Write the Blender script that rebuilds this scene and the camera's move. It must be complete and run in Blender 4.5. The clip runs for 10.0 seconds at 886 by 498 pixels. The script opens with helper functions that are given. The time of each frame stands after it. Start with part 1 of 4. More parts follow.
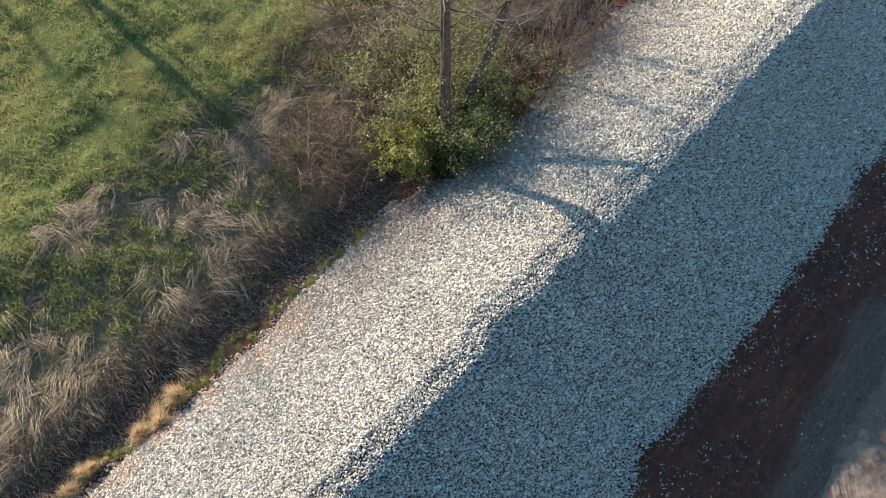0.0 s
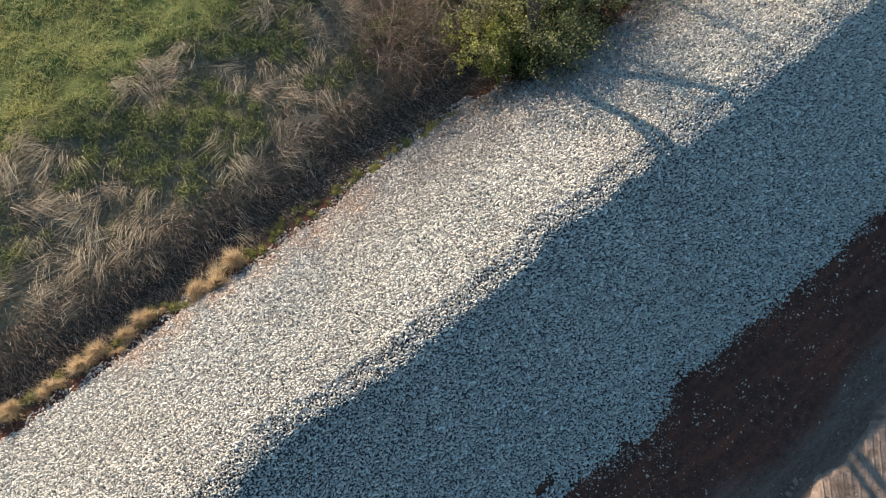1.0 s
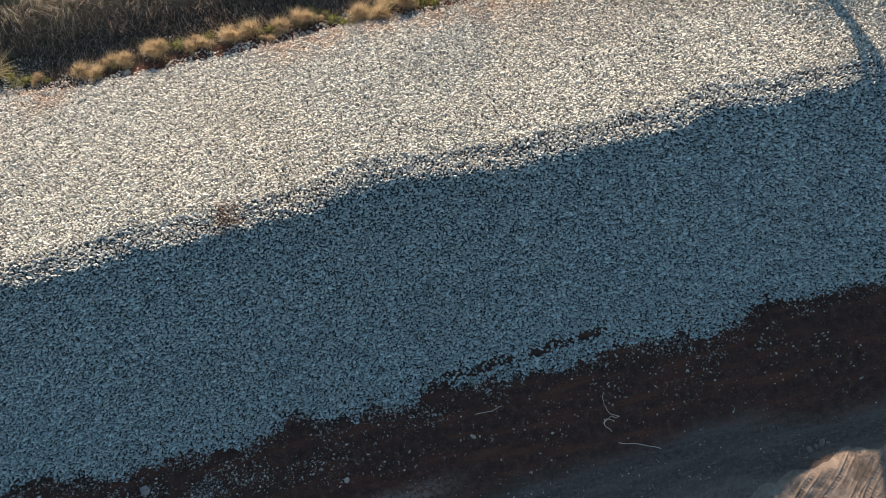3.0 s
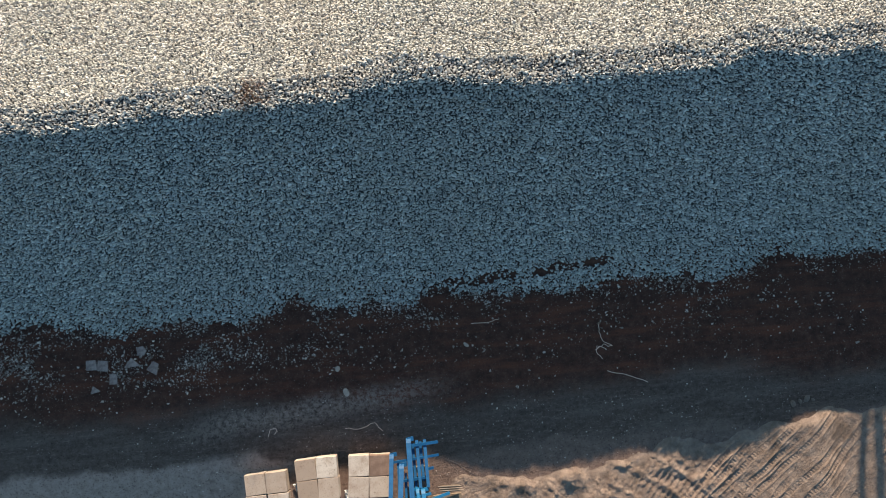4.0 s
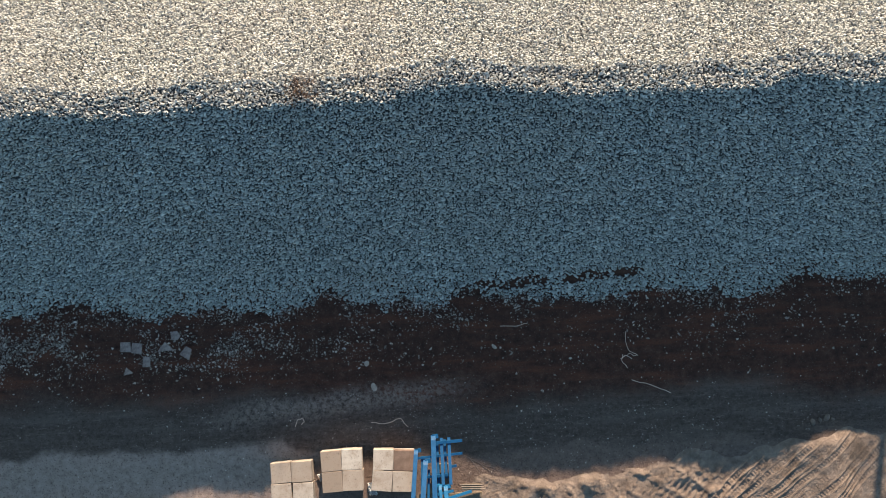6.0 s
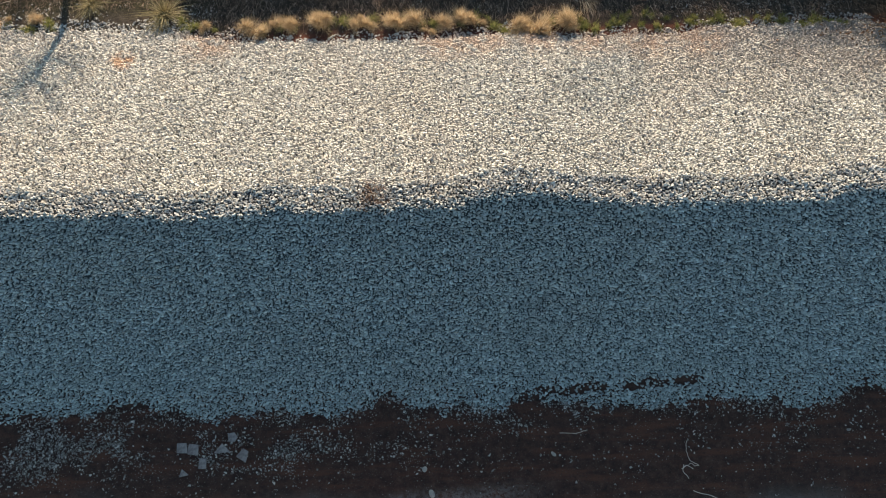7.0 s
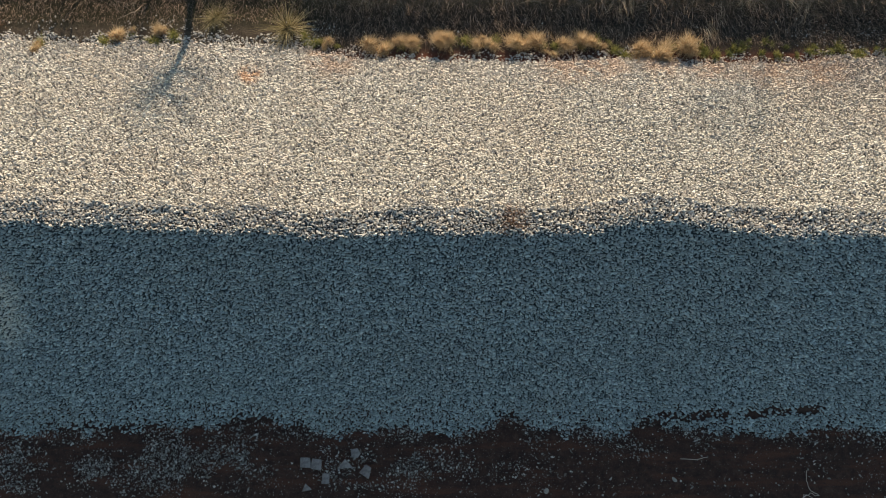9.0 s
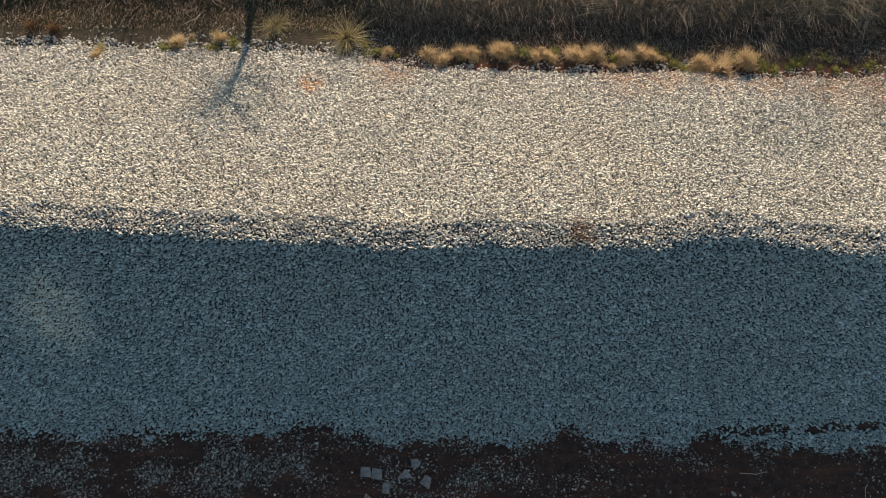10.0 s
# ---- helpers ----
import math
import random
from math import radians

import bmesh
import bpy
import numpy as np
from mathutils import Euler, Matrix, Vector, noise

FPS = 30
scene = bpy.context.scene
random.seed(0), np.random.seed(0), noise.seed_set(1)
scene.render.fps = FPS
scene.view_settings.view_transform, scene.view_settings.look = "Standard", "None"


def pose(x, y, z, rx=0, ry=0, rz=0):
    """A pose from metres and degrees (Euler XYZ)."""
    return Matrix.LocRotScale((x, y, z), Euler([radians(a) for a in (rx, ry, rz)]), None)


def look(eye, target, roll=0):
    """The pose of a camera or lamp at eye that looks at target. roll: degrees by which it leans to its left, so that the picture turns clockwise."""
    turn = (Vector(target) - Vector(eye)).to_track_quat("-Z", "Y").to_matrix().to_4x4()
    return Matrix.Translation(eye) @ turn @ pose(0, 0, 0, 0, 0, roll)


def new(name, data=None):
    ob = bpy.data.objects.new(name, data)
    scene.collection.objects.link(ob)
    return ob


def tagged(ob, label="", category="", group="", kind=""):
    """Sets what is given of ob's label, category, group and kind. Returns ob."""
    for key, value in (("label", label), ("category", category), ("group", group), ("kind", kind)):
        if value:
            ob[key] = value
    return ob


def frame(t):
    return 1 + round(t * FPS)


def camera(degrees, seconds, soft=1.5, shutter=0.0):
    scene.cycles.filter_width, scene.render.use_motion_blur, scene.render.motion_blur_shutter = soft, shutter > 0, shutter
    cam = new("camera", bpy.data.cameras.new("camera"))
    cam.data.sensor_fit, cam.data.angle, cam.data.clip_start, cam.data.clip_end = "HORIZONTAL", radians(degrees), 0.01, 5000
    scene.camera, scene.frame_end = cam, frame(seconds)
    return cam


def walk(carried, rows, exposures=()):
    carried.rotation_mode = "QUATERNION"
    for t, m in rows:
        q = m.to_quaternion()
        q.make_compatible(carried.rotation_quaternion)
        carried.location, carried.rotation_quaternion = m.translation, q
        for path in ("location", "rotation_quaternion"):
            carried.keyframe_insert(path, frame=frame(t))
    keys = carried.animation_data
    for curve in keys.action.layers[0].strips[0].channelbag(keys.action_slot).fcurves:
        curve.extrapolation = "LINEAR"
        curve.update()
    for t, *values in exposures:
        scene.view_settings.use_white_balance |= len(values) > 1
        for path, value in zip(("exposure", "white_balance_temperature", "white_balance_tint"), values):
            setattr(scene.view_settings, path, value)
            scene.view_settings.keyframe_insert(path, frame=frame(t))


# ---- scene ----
# the camera: a drone that hovers, tilts down and turns, then slides along the heap
cam = camera(53.38, 10.0, soft=1.0)
PATH = [
    (0.0, -0.0, 0.0, 20.4, 30.68, -0.08, -48.71),
    (0.5, 0.031, -0.022, 20.397, 27.33, -0.0, -44.79),
    (1.0, 0.055, -0.068, 20.408, 24.1, 0.08, -39.94),
    (1.5, 0.075, -0.104, 20.42, 20.9, 0.1, -33.79),
    (2.0, 0.099, -0.14, 20.415, 17.7, 0.11, -27.37),
    (2.5, 0.131, -0.166, 20.388, 14.44, 0.13, -20.61),
    (3.0, 0.15, -0.155, 20.329, 11.09, 0.09, -13.8),
    (3.2, 0.153, -0.154, 20.322, 9.77, 0.07, -10.94),
    (4.3, 0.188, -0.136, 20.269, 4.38, -0.16, -5.08),
    (4.5, 0.192, -0.135, 20.277, 4.44, -0.24, -4.58),
    (5.0, 0.215, -0.125, 20.358, 4.53, -0.26, -3.83),
    (5.2, 0.215, -0.124, 20.364, 4.55, -0.04, -3.57),
    (6.3, -0.913, -0.066, 20.716, 5.65, -0.1, -2.4),
    (6.5, -1.173, -0.047, 20.757, 6.69, -0.08, -2.19),
    (6.7, -1.433, -0.027, 20.794, 8.22, -0.05, -2.0),
    (6.8, -1.562, -0.017, 20.808, 9.65, -0.03, -1.93),
    (6.9, -1.692, -0.004, 20.82, 11.03, -0.02, -1.84),
    (7.0, -1.827, 0.013, 20.832, 11.54, -0.01, -1.74),
    (7.5, -2.53, 0.115, 20.91, 11.59, -0.04, -1.28),
    (8.0, -3.252, 0.236, 20.969, 11.61, -0.08, -0.84),
    (8.5, -3.97, 0.364, 21.012, 11.59, -0.09, -0.43),
    (9.0, -4.703, 0.498, 21.052, 11.61, -0.14, -0.03),
    (9.5, -5.441, 0.624, 21.102, 11.67, -0.29, 0.37),
    (10.0, -6.158, 0.737, 21.146, 11.61, -0.27, 0.71),
]
EXPOSURE = [(0.0, 1.27, 6400, 15), (0.5, 1.20, 6400, 15), (1.0, 1.04, 6400, 15), (2.5, 0.83, 6450, 14), (4.5, 0.90, 6620, 14), (6.5, 0.93, 6700, 14), (7.1, 0.88, 6850, 14), (7.5, 0.72, 7020, 15), (8.0, 0.65, 7180, 15), (10.0, 0.57, 7180, 15)]
walk(cam, [(t, pose(*p)) for t, *p in PATH], EXPOSURE)

# ---- light: a low sun across the heap, and a clear blue sky ----
SUN = Vector((0.13, 1.0, 0.35)).normalized()
world = bpy.data.worlds.new("sky")
scene.world = world
world.use_nodes = True
sky = world.node_tree.nodes.new("ShaderNodeTexSky")
sky.sky_type, sky.sun_disc = "NISHITA", False
sky.sun_elevation, sky.sun_rotation = math.asin(SUN.z), math.atan2(SUN.x, SUN.y)
back = world.node_tree.nodes["Background"]
back.inputs["Strength"].default_value = 0.102
clear = world.node_tree.nodes.new("ShaderNodeMixRGB")
clear.blend_type, clear.inputs[0].default_value, clear.inputs[2].default_value = "MULTIPLY", 1.0, (0.69, 0.96, 0.97, 1)
world.node_tree.links.new(sky.outputs[0], clear.inputs[1])
world.node_tree.links.new(clear.outputs[0], back.inputs["Color"])
sun = new("sun", bpy.data.lights.new("sun", "SUN"))
sun.data.energy, sun.data.angle, sun.data.color = 5.0, radians(0.55), (1.0, 0.825, 0.595)
sun.matrix_world = look(SUN * 60, (0, 0, 0))


# ---- materials ----
def material(name, roughness=0.9, metallic=0.0, specular=0.3):
    m = bpy.data.materials.new(name)
    m.use_nodes = True
    b = m.node_tree.nodes["Principled BSDF"]
    b.inputs["Roughness"].default_value = roughness
    b.inputs["Metallic"].default_value = metallic
    b.inputs["Specular IOR Level"].default_value = specular
    return m


def node(m, kind, **values):
    """A node; values for sockets (by name, spaces as underscores, or i0, i1 for numbers) and properties."""
    n = m.node_tree.nodes.new("ShaderNode" + kind)
    for key, value in values.items():
        if key == "operation":
            n.operation = value
        elif key == "blend_type":
            n.blend_type = value
        elif key == "data_type":
            n.data_type = value
        else:
            socket = n.inputs[int(key[1:])] if key[0] == "i" and key[1:].isdigit() else n.inputs[key.replace("_", " ")]
            if isinstance(value, bpy.types.NodeSocket):
                m.node_tree.links.new(value, socket)
            else:
                socket.default_value = value
    return n


def ramp(m, fac, *stops):
    n = node(m, "ValToRGB", Fac=fac)
    while len(n.color_ramp.elements) < len(stops):
        n.color_ramp.elements.new(0.5)
    for e, (at, c) in zip(n.color_ramp.elements, stops):
        e.position = at
        e.color = (*c, 1) if isinstance(c, tuple) else (c, c, c, 1)
    return n.outputs[0]


def where(m):
    return node(m, "TexCoord").outputs["Object"]


def grain(m, scale, detail=4.0, rough=0.6, at=None):
    return node(m, "TexNoise", Vector=at or where(m), Scale=scale, Detail=detail, Roughness=rough).outputs[0]


def mix(m, fac, a, b, how="MIX"):
    n = node(m, "MixRGB", blend_type=how)
    for socket, value in zip(n.inputs, (fac, a, b)):
        if isinstance(value, bpy.types.NodeSocket):
            m.node_tree.links.new(value, socket)
        elif isinstance(value, tuple):
            socket.default_value = (*value, 1)
        else:
            socket.default_value = value
    return n.outputs[0]


def calc(m, how, a, b=0.0):
    return node(m, "Math", operation=how, i0=a, i1=b).outputs[0]


def span(m, value, a, b, lo=0.0, hi=1.0):
    n = node(m, "MapRange", Value=value, From_Min=a, From_Max=b, To_Min=lo, To_Max=hi)
    n.interpolation_type = "SMOOTHSTEP"
    return n.outputs[0]


def finish(m, colour, bump=None, strength=0.4, distance=0.02):
    b = m.node_tree.nodes["Principled BSDF"]
    m.node_tree.links.new(colour, b.inputs["Base Color"])
    if bump is not None:
        n = node(m, "Bump", Strength=strength, Distance=distance, Height=bump)
        m.node_tree.links.new(n.outputs[0], b.inputs["Normal"])
    return m


def island(m):
    return node(m, "NewGeometry").outputs["Random Per Island"]


def axis(m, which):
    return node(m, "SeparateXYZ", Vector=where(m)).outputs[which]


def spot(m, x, y, r):
    """1 near the place (x, y), 0 past r metres from it."""
    n = node(m, "VectorMath", operation="MULTIPLY", i0=where(m), i1=(1, 1, 0))
    d = node(m, "VectorMath", operation="DISTANCE", i0=n.outputs[0], i1=(x, y, 0)).outputs["Value"]
    return span(m, d, r, 0.2 * r)


def earth_patches(m):
    """Where earth has washed over the stones at the far foot."""
    total = spot(m, -7.5, 9.95, 1.1)
    for x, y, r in ((-1.4, 9.8, 1.2), (-0.5, 9.7, 1.0), (0.9, 9.75, 0.9), (2.2, 9.75, 1.1), (3.6, 9.6, 1.1), (5.0, 9.5, 1.0), (16.5, 9.2, 0.9)):
        total = calc(m, "MAXIMUM", total, spot(m, x, y, r))
    return calc(m, "MULTIPLY", total, span(m, grain(m, 3.0, 4.0), 0.36, 0.52))


def gravel_material():
    m = material("crushed_stone", 0.85)
    c = ramp(m, island(m), (0.0, (0.20, 0.196, 0.187)), (0.12, (0.40, 0.393, 0.375)), (0.5, (0.51, 0.50, 0.478)), (0.8, (0.60, 0.588, 0.56)), (0.94, (0.76, 0.747, 0.72)), (1.0, (0.52, 0.45, 0.39)))
    c = mix(m, span(m, grain(m, 0.35, 3.0), 0.42, 0.66, 0.0, 0.25), c, (0.50, 0.45, 0.40), "MIX")
    c = mix(m, span(m, grain(m, 1.7, 3.0), 0.5, 0.75, 0.0, 0.2), c, (0.33, 0.322, 0.31), "MIX")
    # stones turn browner and darker, in patches, towards the bank and the trees
    drab = calc(m, "MULTIPLY", span(m, axis(m, 1), 6.5, 9.6), span(m, axis(m, 0), 1.0, 9.0))
    drab = calc(m, "MULTIPLY", drab, span(m, grain(m, 0.8, 5.0, 0.7), 0.3, 0.65, 0.3, 0.85))
    c = mix(m, drab, c, (0.29, 0.25, 0.225))
    # dusty paler place on the shaded side, and earth washed over the far foot
    pale = calc(m, "MULTIPLY", spot(m, -14.75, 3.15, 1.3), span(m, grain(m, 2.2), 0.3, 0.55))
    c = mix(m, pale, c, (0.86, 0.73, 0.62))
    earth = earth_patches(m)
    weed = calc(m, "MULTIPLY", spot(m, -3.15, 4.95, 0.5), span(m, grain(m, 9.0), 0.45, 0.62, 0.0, 0.6))
    c = mix(m, weed, c, (0.20, 0.10, 0.07))
    clay = calc(m, "MULTIPLY", spot(m, -9.45, 9.15, 0.45), span(m, grain(m, 5.0), 0.4, 0.55, 0.0, 0.8))
    c = mix(m, clay, c, (0.62, 0.40, 0.26))
    c = mix(m, calc(m, "MULTIPLY", earth, 0.75), c, (0.50, 0.395, 0.325))
    return finish(m, c, grain(m, 60.0, 3.0), 0.35, 0.01)


def bed_material():
    m = material("stone_bed", 0.95)
    # near-black, so that the gaps between stones read as shaded
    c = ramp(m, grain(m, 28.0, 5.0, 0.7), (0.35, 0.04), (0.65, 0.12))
    c = mix(m, earth_patches(m), c, (0.26, 0.185, 0.14))
    # bare soil past the stones' edge, coloured dark for the ditch's shade
    edge = calc(m, "ADD", axis(m, 1), calc(m, "SUBTRACT", span(m, axis(m, 0), 8.0, 13.5, 0.0, 0.8), span(m, axis(m, 0), 15.5, 18.5, 0.0, 0.45)))
    c = mix(m, span(m, edge, 9.9, 10.15), c, ramp(m, grain(m, 7.0, 5.0), (0.35, (0.05, 0.04, 0.03)), (0.7, (0.15, 0.115, 0.09))))
    c = mix(m, span(m, axis(m, 1), 1.3, 0.95), c, ramp(m, grain(m, 6.0, 5.0), (0.3, (0.04, 0.016, 0.012)), (0.7, (0.11, 0.05, 0.036))))
    return finish(m, c, grain(m, 22.0, 4.0), 0.8, 0.04)


def ground_material():
    m = material("ground", 0.95)
    y, wob = axis(m, 1), calc(m, "SUBTRACT", grain(m, 0.55, 5.0, 0.65), 0.5)
    wide = calc(m, "SUBTRACT", grain(m, 0.16, 2.0), 0.5)
    y = calc(m, "ADD", y, calc(m, "ADD", calc(m, "MULTIPLY", wob, 1.1), calc(m, "MULTIPLY", wide, 2.0)))
    streaks = node(m, "Mapping", Vector=where(m), Scale=(0.35, 2.6, 1.0)).outputs[0]
    band = grain(m, 1.4, 5.0, 0.6, streaks)
    soil = ramp(m, grain(m, 5.0, 6.0, 0.7), (0.3, (0.040, 0.016, 0.012)), (0.55, (0.098, 0.040, 0.028)), (0.75, (0.165, 0.082, 0.060)))
    soil = mix(m, span(m, band, 0.45, 0.7), soil, (0.165, 0.055, 0.033))
    tar = ramp(m, grain(m, 9.0, 6.0, 0.7), (0.3, (0.06, 0.042, 0.036)), (0.6, (0.135, 0.095, 0.081)), (0.8, (0.24, 0.175, 0.15)))
    smear = grain(m, 8.0, 9.0, 0.85, node(m, "Mapping", Vector=where(m), Scale=(0.35, 1.5, 1.0)).outputs[0])
    tar = mix(m, span(m, smear, 0.52, 0.66, 0.0, 0.85), tar, (0.27, 0.195, 0.165))
    tar = mix(m, span(m, smear, 0.44, 0.36, 0.0, 0.8), tar, (0.045, 0.032, 0.027))
    tar = mix(m, span(m, band, 0.42, 0.72, 0.0, 0.5), tar, (0.20, 0.148, 0.125))
    slab = ramp(m, grain(m, 7.0, 6.0, 0.75), (0.3, (0.22, 0.16, 0.138)), (0.5, (0.39, 0.289, 0.252)), (0.8, (0.54, 0.405, 0.355)))
    # past the packs the slab is dirty and brown
    slab = mix(m, span(m, axis(m, 0), -4.4, -2.6), slab, ramp(m, grain(m, 8.0, 7.0, 0.8), (0.3, (0.12, 0.082, 0.068)), (0.6, (0.24, 0.168, 0.142)), (0.8, (0.37, 0.27, 0.232))))
    sand = ramp(m, grain(m, 6.0, 6.0, 0.7), (0.3, (0.19, 0.145, 0.105)), (0.6, (0.29, 0.22, 0.165)), (0.8, (0.37, 0.29, 0.22)))
    earth = ramp(m, grain(m, 6.0, 6.0, 0.7), (0.3, (0.12, 0.10, 0.06)), (0.7, (0.30, 0.25, 0.17)))
    turf = ramp(m, grain(m, 3.0, 6.0, 0.7), (0.3, (0.07, 0.09, 0.028)), (0.55, (0.13, 0.155, 0.048)), (0.75, (0.22, 0.22, 0.08)))
    c = mix(m, span(m, y, -1.3, -2.0), soil, tar)
    c = mix(m, span(m, y, -2.72, -2.95), c, slab)
    # a band of grey dust trodden over the tar
    dust = calc(m, "ADD", axis(m, 1), calc(m, "MULTIPLY", axis(m, 0), -0.09))
    dust = calc(m, "ABSOLUTE", calc(m, "ADD", dust, calc(m, "ADD", 1.50, calc(m, "MULTIPLY", wob, 0.8))))
    dust = calc(m, "MULTIPLY", span(m, dust, 0.42, 0.05), calc(m, "MULTIPLY", span(m, axis(m, 0), -6.5, -4.5), span(m, axis(m, 0), 1.0, -1.5)))
    dust = calc(m, "MULTIPLY", dust, span(m, grain(m, 9.0, 8.0, 0.82), 0.40, 0.58))
    c = mix(m, calc(m, "MULTIPLY", dust, 0.8), c, (0.35, 0.26, 0.225))
    # crumbs and grit too fine to lie there as stones
    c = mix(m, span(m, grain(m, 30.0, 4.0, 0.7), 0.58, 0.68, 0.0, 0.5), c, (0.27, 0.20, 0.17))
    c = mix(m, span(m, grain(m, 26.0, 3.0, 0.6), 0.42, 0.34, 0.0, 0.6), c, (0.03, 0.018, 0.014))
    c = mix(m, span(m, y, -3.9, -4.2), c, sand)
    # the ditch soil is coloured darker, for the shade among its deep grass
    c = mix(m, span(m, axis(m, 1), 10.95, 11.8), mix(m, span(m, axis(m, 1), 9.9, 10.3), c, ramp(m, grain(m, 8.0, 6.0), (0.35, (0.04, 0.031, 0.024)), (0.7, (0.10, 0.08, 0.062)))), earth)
    # left stretch of the bank painted near-black, as if in shade
    c = mix(m, calc(m, "MULTIPLY", span(m, axis(m, 0), -6.5, -9.0), span(m, axis(m, 1), 10.6, 11.0)), c, (0.05, 0.045, 0.025))
    c = mix(m, span(m, y, 15.4, 16.2), c, turf)
    return finish(m, c, grain(m, 14.0, 8.0, 0.8), 0.9, 0.06)


def sand_material():
    m = material("trodden_sand", 0.95)
    c = ramp(m, grain(m, 4.0, 6.0, 0.72), (0.3, (0.16, 0.117, 0.096)), (0.5, (0.28, 0.212, 0.175)), (0.75, (0.43, 0.335, 0.28)))
    c = mix(m, span(m, grain(m, 1.3, 4.0), 0.52, 0.66, 0.0, 0.6), c, (0.10, 0.075, 0.06))
    return finish(m, c, grain(m, 18.0, 8.0, 0.85), 1.0, 0.05)


def blade_material(name, *stops, wash=None, glow=0.35):
    m = material(name, 0.75, 0.0, 0.25)
    c = ramp(m, island(m), *stops)
    if wash:
        c = mix(m, span(m, grain(m, 0.6, 3.0), 0.42, 0.62, 0.0, 0.7), c, wash)
    finish(m, c)
    # thin blades let some light through
    b = m.node_tree.nodes["Principled BSDF"]
    t = node(m, "BsdfTranslucent", Color=c)
    s = node(m, "MixShader", i0=glow)
    m.node_tree.links.new(b.outputs[0], s.inputs[1])
    m.node_tree.links.new(t.outputs[0], s.inputs[2])
    m.node_tree.links.new(s.outputs[0], m.node_tree.nodes["Material Output"].inputs[0])
    return m


def plain_material(name, a, b, scale=8.0, roughness=0.8, metallic=0.0, bump=0.3, specular=0.3):
    m = material(name, roughness, metallic, specular)
    c = mix(m, span(m, grain(m, scale, 6.0, 0.7), 0.35, 0.7), a, b)
    c = mix(m, span(m, grain(m, scale * 5, 4.0), 0.55, 0.75, 0.0, 0.4), c, tuple(v * 0.5 for v in a))
    return finish(m, c, grain(m, scale * 4, 5.0), bump, 0.01)


def slab_material():
    m = material("beige_concrete", 0.9)
    r = node(m, "ObjectInfo").outputs["Random"]
    at = node(m, "VectorMath", operation="ADD", i0=where(m), i1=node(m, "CombineXYZ", X=calc(m, "MULTIPLY", r, 37.0), Y=calc(m, "MULTIPLY", r, 91.0)).outputs[0]).outputs[0]
    c = ramp(m, r, (0.0, (0.30, 0.225, 0.175)), (0.3, (0.42, 0.335, 0.275)), (0.7, (0.52, 0.435, 0.37)), (1.0, (0.66, 0.59, 0.52)))
    c = mix(m, span(m, grain(m, 4.0, 6.0, 0.7, at), 0.4, 0.7, 0.0, 0.8), c, (0.36, 0.27, 0.21))
    c = mix(m, span(m, grain(m, 9.0, 8.0, 0.8, at), 0.57, 0.68, 0.0, 0.8), c, (0.18, 0.13, 0.10))
    # small pits
    pits = span(m, grain(m, 48.0, 2.0, 0.5, at), 0.64, 0.70)
    c = mix(m, calc(m, "MULTIPLY", pits, 0.8), c, (0.12, 0.085, 0.065))
    return finish(m, c, grain(m, 40.0, 5.0, 0.6, at), 0.5, 0.01)


STONE, BED, GROUND, SAND, SLAB = gravel_material(), bed_material(), ground_material(), sand_material(), slab_material()
STRAW = blade_material("dry_grass", (0.0, (0.24, 0.19, 0.13)), (0.4, (0.42, 0.345, 0.25)), (0.8, (0.60, 0.51, 0.39)), (1.0, (0.78, 0.70, 0.57)), wash=(0.38, 0.31, 0.24))
THATCH = blade_material("dead_grass_stem", (0.0, (0.09, 0.072, 0.05)), (0.5, (0.20, 0.165, 0.115)), (0.9, (0.36, 0.30, 0.225)), (1.0, (0.60, 0.52, 0.42)), wash=(0.13, 0.135, 0.06))
HAY = blade_material("golden_dry_grass", (0.0, (0.30, 0.21, 0.12)), (0.45, (0.58, 0.435, 0.27)), (1.0, (0.85, 0.73, 0.54)), glow=0.55)
MOSS = blade_material("yellowish_green_grass", (0.0, (0.13, 0.155, 0.055)), (0.5, (0.27, 0.29, 0.10)), (0.85, (0.42, 0.40, 0.16)), (1.0, (0.62, 0.54, 0.30)), glow=0.5)
GREEN = blade_material("green_grass", (0.0, (0.105, 0.14, 0.055)), (0.5, (0.20, 0.24, 0.095)), (0.85, (0.34, 0.36, 0.155)), (1.0, (0.55, 0.51, 0.27)))
MEADOW = blade_material("meadow_grass", (0.0, (0.165, 0.22, 0.085)), (0.5, (0.28, 0.335, 0.13)), (0.85, (0.41, 0.425, 0.18)), (1.0, (0.58, 0.53, 0.29)), wash=(0.46, 0.43, 0.18))
RUSH = blade_material("rush", (0.0, (0.10, 0.085, 0.04)), (0.5, (0.31, 0.265, 0.14)), (1.0, (0.62, 0.53, 0.34)))
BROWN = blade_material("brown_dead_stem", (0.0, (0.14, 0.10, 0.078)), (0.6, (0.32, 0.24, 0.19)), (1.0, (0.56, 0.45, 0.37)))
# sun on the front clump is put into this lighter leaf colour
LEAF = blade_material("young_leaf", (0.0, (0.17, 0.20, 0.055)), (0.4, (0.29, 0.325, 0.09)), (0.8, (0.45, 0.455, 0.14)), (1.0, (0.60, 0.57, 0.26)), glow=0.62)
OLIVE = blade_material("olive_leaf", (0.0, (0.13, 0.145, 0.06)), (0.5, (0.235, 0.245, 0.105)), (0.9, (0.36, 0.345, 0.16)), (1.0, (0.52, 0.46, 0.27)), glow=0.45)
